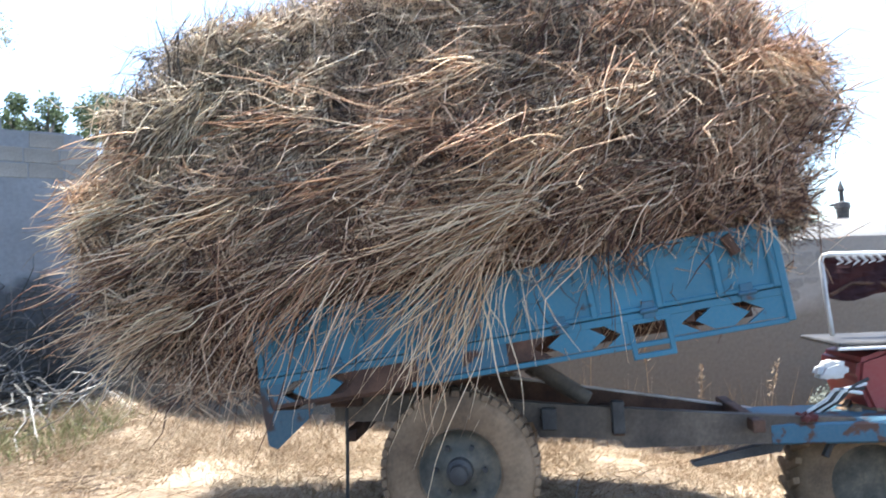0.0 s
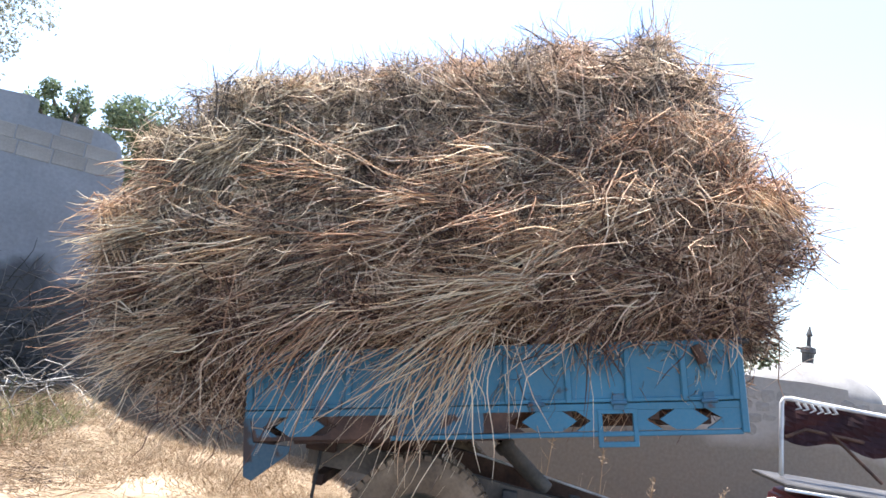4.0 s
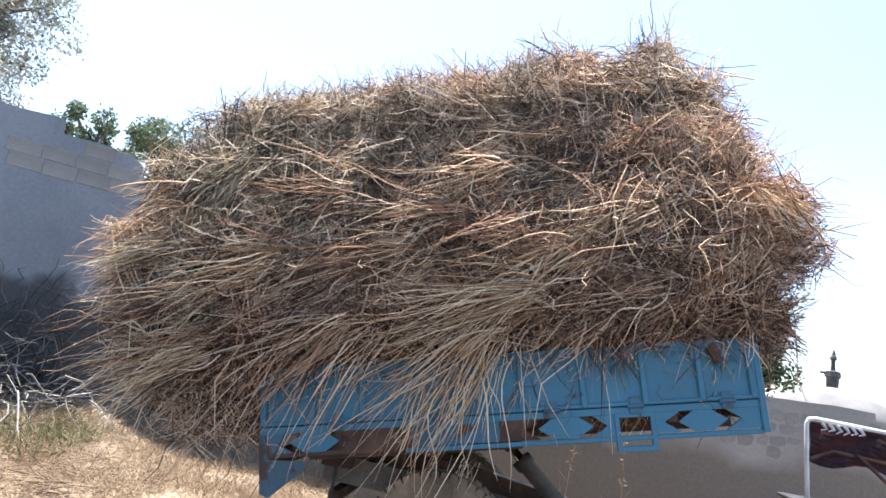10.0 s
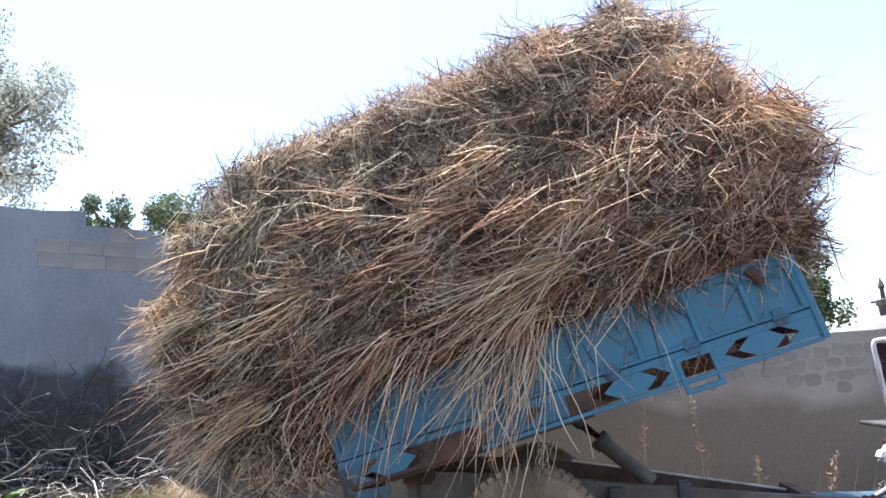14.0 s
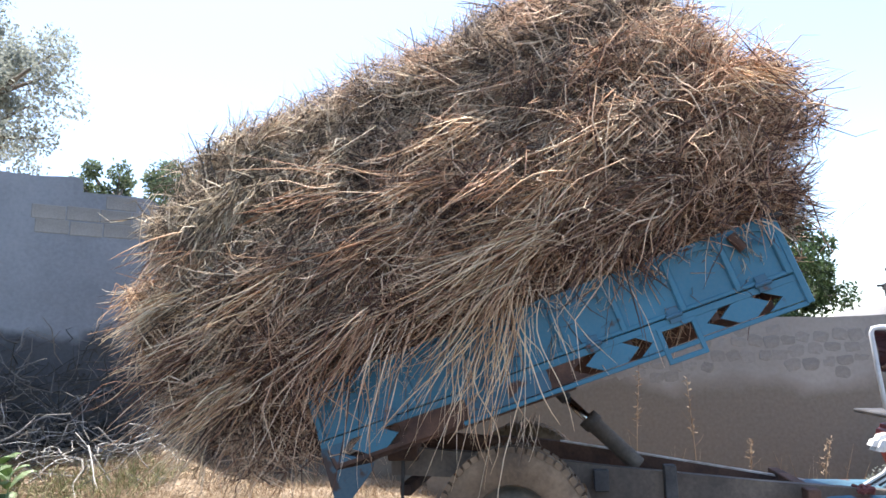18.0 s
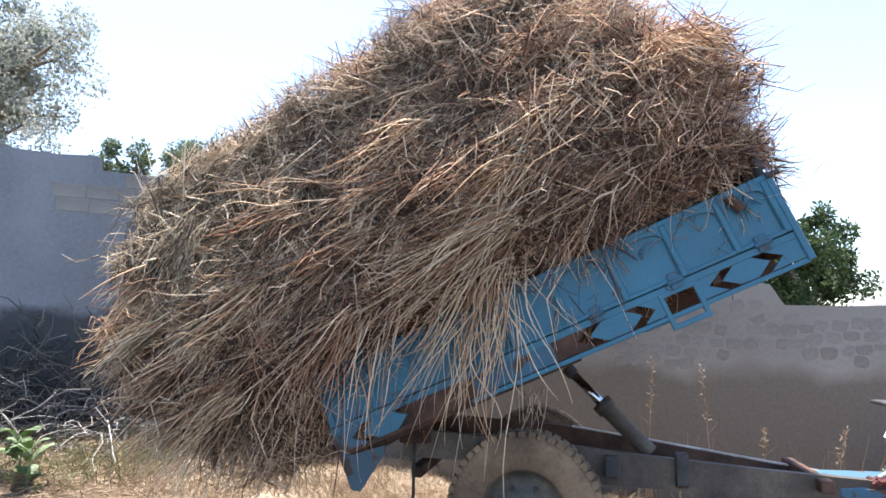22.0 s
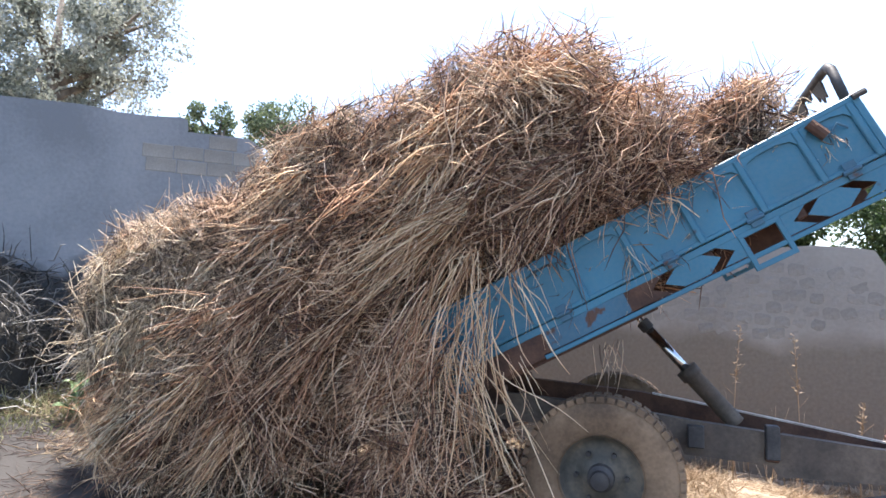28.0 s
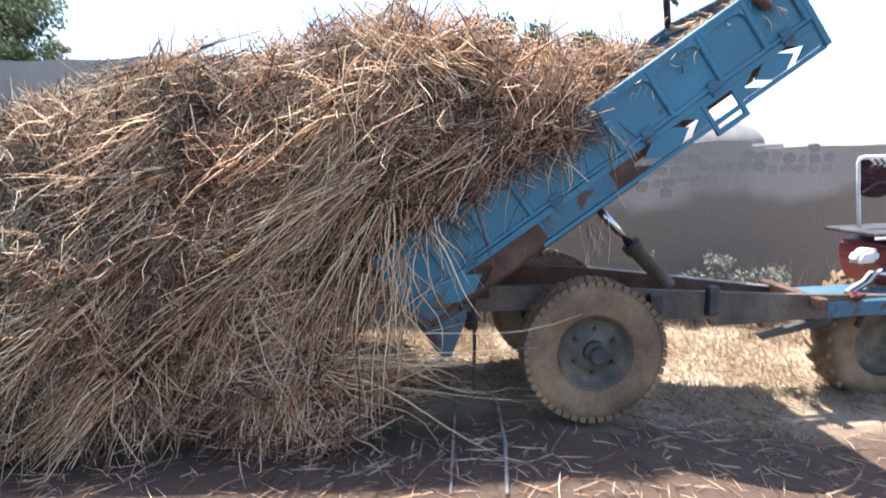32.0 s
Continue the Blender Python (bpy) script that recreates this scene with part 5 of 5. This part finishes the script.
# along, above, stalks, fall, spread, lengths, how wide
SWATHS = [(1.45, 1.00, 90, 9, 10, (0.8, 1.8)), (1.05, 0.80, 34, 40, 12, (0.7, 1.4)), (0.65, 1.36, 55, 6, 9, (0.8, 1.7)), (2.15, 1.50, 34, 13, 14, (0.5, 1.1)), (0.30, 0.90, 50, 15, 11, (0.7, 1.4)),
          (0.72, 0.50, 14, 60, 14, (0.4, 0.9)), (2.98, 1.55, 34, 128, 16, (0.25, 0.55)), (0.2, 1.8, 35, 4, 12, (0.6, 1.2)), (1.3, 1.9, 25, 9, 14, (0.5, 1.0)), (2.3, 0.95, 36, 18, 20, (0.4, 0.9)), (-0.5, 2.1, 60, 40, 13, (0.3, 0.7)),
          (-0.75, 0.80, 60, 12, 6, (0.7, 1.2)), (-1.0, 1.12, 44, 9, 6, (0.5, 1.0)), (-1.1, 1.52, 34, 5, 8, (0.4, 0.8)), (-0.95, 1.85, 22, 12, 10, (0.4, 0.7)), (1.7, 1.25, 40, 20, 12, (0.6, 1.2)),
          (-0.3, 1.35, 50, 13, 9, (0.6, 1.2)), (0.95, 1.6, 30, -4, 12, (0.5, 1.1)), (1.05, 0.62, 14, 78, 14, (0.4, 0.8)), (1.9, 0.85, 30, 32, 18, (0.4, 0.8))]
for k, row in enumerate(SWATHS):
    straw_swath(row[0], row[1], 300 + k, *row[2:], y0=-0.13 + set_back(row[1]))
# the bundle that hangs over the drop side, then is caught by the turning wheel
straw_swath(1.2, 0.74, 340, 24, 50, 9, (0.9, 1.5), (0.05, 0.05), -0.16,
            [(22.5, -0.32, 0.92, 34), (23, -0.45, 0.86, 45), (24, -0.62, 0.80, 58), (25, -0.65, 0.78, 61), (29.9, -0.62, 0.80, 63), (30.5, -0.42, 0.82, 74), (31, -0.36, 0.80, 90), (31.5, -0.18, 0.68, 106), (32, 0.1, 0.57, 124)])
straw_swath(1.0, 0.6, 341, 14, 66, 10, (0.35, 0.7), (0.10, 0.07), -0.14,
            [(22.5, -0.3, 1.0, 30), (23, -0.4, 0.98, 36), (24, -0.52, 0.95, 44), (25, -0.55, 0.92, 46), (29.9, -0.52, 0.92, 48), (30.5, -0.42, 0.9, 50), (31, -0.3, 0.85, 54), (31.5, -0.22, 0.75, 56), (32, 0.0, 0.66, 60)])


# locks that hang over the tail once the load slides
for k, (u, v, n, x, z) in enumerate(((0.15, 0.66, 16, -0.98, 1.0), (0.0, 0.80, 18, -1.2, 1.12), (0.45, 0.74, 16, -0.78, 1.18), (0.3, 0.9, 16, -1.05, 1.42))):
    straw_swath(u, v, 344 + k, n, 48, 15, (0.5, 1.0), (0.12, 0.09), -0.17 - 0.02 * k,
                [(22.5, x + 0.3, z + 0.02, 24), (23, x + 0.08, z - 0.02, 25), (24, x, z - 0.06, 27), (29.9, x, z - 0.06, 28), (30.5, x + 0.2, z - 0.12, 30), (31, x + 0.36, z - 0.22, 30), (31.5, x + 0.5, z - 0.32, 28), (32, x + 0.75, z - 0.4, 26)])


# stray stalks and reeds that stick out of the load: along, above, stalks, fall, spread, lengths, how near
for k, (u, v, n, fall, spread, long, y) in enumerate(((-1.30, 1.66, 3, -4, 8, (0.5, 0.8), 0.1), (-1.25, 1.25, 4, 3, 10, (0.4, 0.7), 0.0), (-1.15, 0.80, 9, 15, 9, (0.5, 0.9), -0.1), (-1.2, 0.6, 6, 35, 14, (0.3, 0.6), -0.05),
                                                     (3.18, 1.42, 9, 152, 12, (0.3, 0.6), 0.3), (3.05, 1.80, 12, 210, 14, (0.25, 0.5), 0.35), (3.0, 1.1, 8, 140, 25, (0.2, 0.45), 0.2), (2.62, 3.0, 5, 262, 22, (0.25, 0.5), 0.5),
                                                     (2.85, 2.55, 10, 232, 18, (0.2, 0.45), 0.45), (1.75, 3.0, 8, 285, 30, (0.15, 0.35), 0.5), (0.6, 2.82, 6, 290, 30, (0.15, 0.3), 0.5), (-0.5, 2.7, 10, 335, 20, (0.25, 0.45), 0.4))):
    straw_swath(u, v, 380 + k, n, fall, spread, long, (0.07, 0.06), y, [r for r in clump_rows(min(max(u, -0.9), 2.7), min(v, 2.2)) if r[0] > 22])


def bed_wisp(u, v, y, seed, n, way, long):
    """A wisp of straw caught on the tipping body."""
    rng = np.random.default_rng(seed)
    ob = new("straw_wisp")
    ob.parent = load
    base = rng.normal(0, 0.03, (n, 3)) * (1.6, 0.5, 0.5)
    d = np.array(way) + rng.normal(0, 0.22, (n, 3))
    put("loose_straw", quads("loose_straw", *stalks(rng, base, d, rng.uniform(*long, n), rng.uniform(0.003, 0.006, n), 0.15, rings=6)), STRAW, ob)["kind"] = "stuff"
    MOVES.append((ob, [(t, Matrix.Translation((on_bed(u, v, t)[0], y, on_bed(u, v, t)[1])) @ Matrix.Rotation(-radians(g), 4, "Y")) for t, g in BED]))


bed_wisp(0.93, -0.03, 0.12, 361, 16, (-0.4, 0, -0.9), (0.15, 0.32))
bed_wisp(2.78, 0.55, 0.2, 362, 60, (-0.6, -0.1, 0.35), (0.08, 0.3))
bed_wisp(2.60, 0.52, 0.05, 363, 30, (-0.3, -0.2, -0.4), (0.08, 0.25))
for k, (u, v, y, n) in enumerate(((1.75, 0.58, 0.10, 60), (1.95, 0.60, 0.16, 60), (2.12, 0.60, 0.12, 70), (2.28, 0.62, 0.2, 60), (2.42, 0.60, 0.14, 50), (2.62, 0.62, 0.22, 40))):
    bed_wisp(u, v, y, 366 + k, n, (-0.7, -0.15, 0.12 if k % 2 else -0.2), (0.10, 0.32))
bed_wisp(1.35, 0.50, 0.02, 364, 14, (-0.2, -0.15, -0.8), (0.15, 0.4))


def tail_clump(u, v, x, z, y, half, seed):
    """Straw that slid out over the tail and lies under it."""
    ob = straw_clump(u, v, (1, 1, 0), seed, 700, half, 0, 30, y0=y)
    rows = [r for r in clump_base(u, v) if r[0] <= 21]
    for t, p, q in ((22, -0.75, v), (22.5, -1.15, v - 0.05)):
        rows.append((t, *on_bed(p, q, t), 26))
    rows += [(23.2, x - 0.25, 0.55, 20), (24, x, z, 8), (29.9, x, z, 6), (30.5, x + 0.1, z, 5), (31.2, x + 0.2, z - 0.02, 2), (32, x + 0.42, z - 0.05, 0)]
    MOVES[-1] = (ob, [(t, Matrix.Translation((a, y, b)) @ Matrix.Rotation(-radians(g), 4, "Y")) for t, a, b, g in rows])


def side_clump(u, v, x, z, half, seed):
    """Straw that slides out over the drop side beside the tail and stays hanging there."""
    ob = straw_clump(u, v, (1, 0, 0), seed, 500, half, 10, 20, y0=0.5)
    rows = [(t, a, 0.5, b, g) for t, a, b, g in clump_base(u, v) if t <= 22]
    rows += [(22.5, x + 0.35, 0.28, z + 0.1, 24), (23, x + 0.1, 0.12, z + 0.04, 26), (24, x, 0.06, z, 28), (29.9, x, 0.06, z, 28), (30.5, x + 0.12, 0.06, z - 0.05, 27), (31, x + 0.2, 0.06, z - 0.1, 26), (31.5, x + 0.3, 0.06, z - 0.15, 25), (32, x + 0.45, 0.06, z - 0.2, 24)]
    MOVES[-1] = (ob, [(t, Matrix.Translation((a, y, b)) @ Matrix.Rotation(-radians(g), 4, "Y")) for t, a, y, b, g in rows])


side_clump(0.2, 0.80, -1.18, 0.82, (0.30, 0.2, 0.30), 353)
side_clump(0.4, 0.85, -1.32, 1.15, (0.26, 0.2, 0.22), 354)
side_clump(-0.1, 0.70, -1.15, 0.42, (0.34, 0.22, 0.26), 356)
tail_clump(0.1, 0.42, -1.2, 0.26, 1.0, (0.36, 0.6, 0.26), 351)
tail_clump(0.5, 0.42, -0.72, 0.2, 1.05, (0.32, 0.5, 0.19), 352)


# ---------------------------------------------------------------- litter at the foot of the side wall
def brush(seed, n):
    rng = np.random.default_rng(seed)
    t = rng.uniform(0.0, 0.55, n)
    off = 0.05 + np.abs(rng.normal(0.0, 0.32, n))
    x = -5.5 - 7.5 * t + off * 0.707
    y = 4.0 - 7.5 * t - off * 0.707
    z = np.array([ground_z(p, q) for p, q in zip(x, y)]) + rng.uniform(0, 1, n) ** 1.4 * np.clip(1.7 - 1.6 * off, 0.15, 1.7)
    d = rng.normal(size=(n, 3))
    d[:, 2] = rng.normal(0.3, 0.5, n)
    v, f = stalks(rng, np.stack([x, y, z], 1), d, rng.uniform(0.2, 0.8, n), rng.uniform(0.004, 0.012, n), 0.25, rings=5, flat=0.9)
    tagged(put("brushwood", quads("brushwood", v, f), TWIG_DARK), "tangled dead grey brushwood heaped at the wall", "brushwood", kind="stuff")


brush(61, 1300)


def brush_pile(at, size, seed):
    """A dense heap of dark twigs over matted litter."""
    rng = np.random.default_rng(seed)
    t = thing("brush_pile", "tall dense pile of dark dead twigs and litter", "brush pile", at=at)
    # the dark core paints the deep shade between the twigs
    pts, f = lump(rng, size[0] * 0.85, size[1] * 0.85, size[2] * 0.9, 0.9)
    put("litter_core", quads("litter_core", pts, f), LITTER_SHADE, t, smooth=True)
    for name, n, mat, wide, long in (("dark_twig_mat", 2600, TWIG_DARK, (0.005, 0.013), (0.15, 0.6)), ("pale_twig_mat", 110, TWIG_PALE, (0.004, 0.009), (0.15, 0.7))):
        d = rng.normal(size=(n, 3))
        d /= np.linalg.norm(d, axis=1, keepdims=True)
        d[:, 2] = np.abs(d[:, 2])
        p = d * np.array(size) * rng.uniform(0.72, 1.0, (n, 1))
        w = rng.normal(size=(n, 3)) * 0.8 + d * 0.5 - np.array([0, 0, 0.2])
        put(name, quads(name, *stalks(rng, p, w, rng.uniform(*long, n), rng.uniform(*wide, n), 0.3, sag=0.3, rings=5, flat=0.9)), mat, t)["kind"] = "stuff"





def dead_branches(seed, n):
    """Bleached branches piled on the bank, with weeds between them."""
    rng = np.random.default_rng(seed)
    x = rng.uniform(-8.4, -4.9, n)
    y = 2.1 + (x + 6.5) * 0.75 + rng.normal(0, 0.45, n)
    z = np.array([ground_z(p, q) for p, q in zip(x, y)]) + rng.uniform(0.0, 1.0, n) ** 1.6 * np.clip(0.45 + (-5.6 - x) * 0.55, 0.3, 1.7)
    d = rng.normal(size=(n, 3))
    d[:, 2] = rng.normal(0.15, 0.4, n)
    v, f = stalks(rng, np.stack([x, y, z], 1), d, rng.uniform(0.3, 1.2, n), rng.uniform(0.004, 0.014, n), 0.4, sag=0.25, rings=6, flat=0.9)
    tagged(put("dead_branches", quads("dead_branches", v, f), TWIG_PALE), "bleached dead branches piled on the bank by the wall", "branches", kind="stuff")
    n = 1600
    x = rng.uniform(-7.0, -4.3, n)
    y = 1.9 + (x + 5.6) * 0.8 + rng.normal(0, 0.4, n)
    z = np.array([ground_z(p, q) for p, q in zip(x, y)]) - 0.01
    d = rng.normal(size=(n, 3)) * 0.5
    d[:, 2] = 1
    v, f = stalks(rng, np.stack([x, y, z], 1), d, rng.uniform(0.08, 0.35, n), rng.uniform(0.004, 0.009, n), 0.3, sag=0.5, rings=4, flat=0.3)
    tagged(put("green_weeds", quads("green_weeds", v, f), GREEN_GRASS), "short green weeds growing between the branches", "weeds", kind="stuff")


dead_branches(67, 420)
brush_pile((-7.75, 1.75, 0.1), (1.3, 0.95, 2.05), 71)


def fallen_stalk(points, r):
    pts = [(x, y, ground_z(x, y) + z) for x, y, z in points]
    t = thing("fallen_stalk", "long pale reed stalk lying on soil coloured dark for shade", "stalk", "fallen stalks")
    part("stem", tube(pts, [r * 0.6] + [r] * (len(pts) - 2) + [r * 0.9], 7), TWIG_PALE, t, smooth=True)
    k = len(pts) // 2
    part("joint", tube([Vector(pts[k]).lerp(Vector(pts[k + 1]), f) for f in (0, 0.06)], r * 1.35, 8), DRY_GRASS, t)


fallen_stalk([(0.80, 1.5, 0.02), (0.72, 0.9, 0.03), (0.70, 0.35, 0.04), (0.66, -0.2, 0.03), (0.57, -0.8, 0.02)], 0.012)
fallen_stalk([(0.45, 1.1, 0.015), (0.40, 0.5, 0.02), (0.33, -0.1, 0.02), (0.26, -0.75, 0.015)], 0.009)


def broad_plant(x, y, seed):
    """A low weed with broad pale leaves."""
    rng = np.random.default_rng(seed)
    t = thing("broadleaf_weed", "low green weed with broad pale leaves", "weed", "weeds by the brushwood", at=(x, y, ground_z(x, y)))
    part("stem", tube([(0, 0, -0.02), (0.02, 0, 0.2), (0.03, 0.02, 0.42)], [0.012, 0.009, 0.004], 6), LEAF_PALE, t)
    for k in range(11):
        a, z = rng.uniform(0, 6.283), rng.uniform(0.08, 0.45)
        L, w = rng.uniform(0.13, 0.26), rng.uniform(0.05, 0.09)
        bm = bmesh.new()
        rows = []
        for i, f in enumerate((0, 0.25, 0.55, 0.8, 1.0)):
            half = w * (0.15, 0.8, 1.0, 0.65, 0.05)[i]
            h = 0.5 * L * math.sin(f * 2.2)
            rows.append([bm.verts.new((f * L + 0.02, s * half, h - (0.015 if s else 0))) for s in (-1, 0, 1)])
        for p, q in zip(rows, rows[1:]):
            for i in range(2):
                bm.faces.new((p[i], p[i + 1], q[i + 1], q[i]))
        bmesh.ops.solidify(bm, geom=bm.faces[:], thickness=0.003)
        bm.transform(Matrix.Translation((0.02, 0, z)) @ Matrix.Rotation(a, 4, "Z"))
        part("leaf", bm, LEAF_PALE, t)


for k, (x, y) in enumerate(((-5.15, 1.55), (-5.45, 1.75), (-5.75, 1.45))):
    broad_plant(x, y, 400 + k)


def wall_weed(x, y, h, seed):
    """A small dusty bush growing at the foot of the low wall."""
    rng = np.random.default_rng(seed)
    z = ground_z(x, y)
    t = thing("small_bush", "small dusty green bush at the foot of the low wall", "bush", "bushes at the wall", at=(x, y, z))
    tips = []
    for k in range(9):
        a, r = rng.uniform(0, 6.283), rng.uniform(0.08, 0.24)
        tip = Vector((r * math.cos(a), 0.5 * r * math.sin(a), h * rng.uniform(0.5, 1.0)))
        part("twig", tube([(0, 0, -0.03), tip * 0.5 + Vector((0.02, 0, 0.03)), tip], [0.010, 0.007, 0.003], 5), BARK, t)
        tips += [(*tip, 0.10), (*(tip * 0.7), 0.09)]
    v, f = crown(rng, np.array(tips), 900, 0.05)
    put("crown", quads("crown", v, f), LEAF_HAZY, t)["kind"] = "stuff"


for k, (x, y, h) in enumerate(((3.7, 3.55, 0.65), (4.1, 3.6, 0.85), (4.7, 3.5, 0.65), (4.4, 3.3, 0.4))):
    wall_weed(x, y, h, 500 + k)


def dry_weed(x, y, h, lean, seed):
    """A dead weed standing before the wall: thin stem, side twigs, ragged seed head."""
    rng = np.random.default_rng(seed)
    t = thing("dry_weed", "tall bleached dead weed standing before the wall", "weed", "dead weeds at the wall", at=(x, y, ground_z(x, y)))
    stem = [Vector((lean * f * f, 0, h * f)) for f in (0, 0.35, 0.7, 1.0)]
    part("stem", tube([(0, 0, -0.03)] + stem[1:], [0.007, 0.006, 0.005, 0.003], 5), DRY_GRASS, t)
    for f in (0.4, 0.55, 0.7):
        p, s = Vector((lean * f * f, 0, h * f)), rng.choice([-1, 1])
        part("twig", tube([p, p + Vector((s * 0.05, 0, 0.05)), p + Vector((s * rng.uniform(0.06, 0.12), 0.02, rng.uniform(0.06, 0.14)))], [0.004, 0.003, 0.002], 4), DRY_GRASS, t)
    n = 46
    f = rng.uniform(0.62, 1.0, n)
    base = np.stack([lean * f * f + rng.normal(0, 0.012, n), rng.normal(0, 0.01, n), h * f], 1)
    d = rng.normal(size=(n, 3)) * (0.8, 0.8, 0.3) + (0, 0, 0.5)
    put("seed_head", quads("seed_head", *stalks(rng, base, d, rng.uniform(0.02, 0.06, n), rng.uniform(0.004, 0.008, n), 0.3)), DRY_GRASS, t, "ragged pale seed head")["kind"] = "stuff"


for k, (x, y, h, lean) in enumerate(((1.06, 3.20, 1.59, 0.10), (1.70, 3.27, 1.62, -0.04), (2.22, 3.34, 1.01, 0.06), (2.85, 3.20, 1.05, 0.16))):
    dry_weed(x, y, h, lean, 600 + k)

motions()
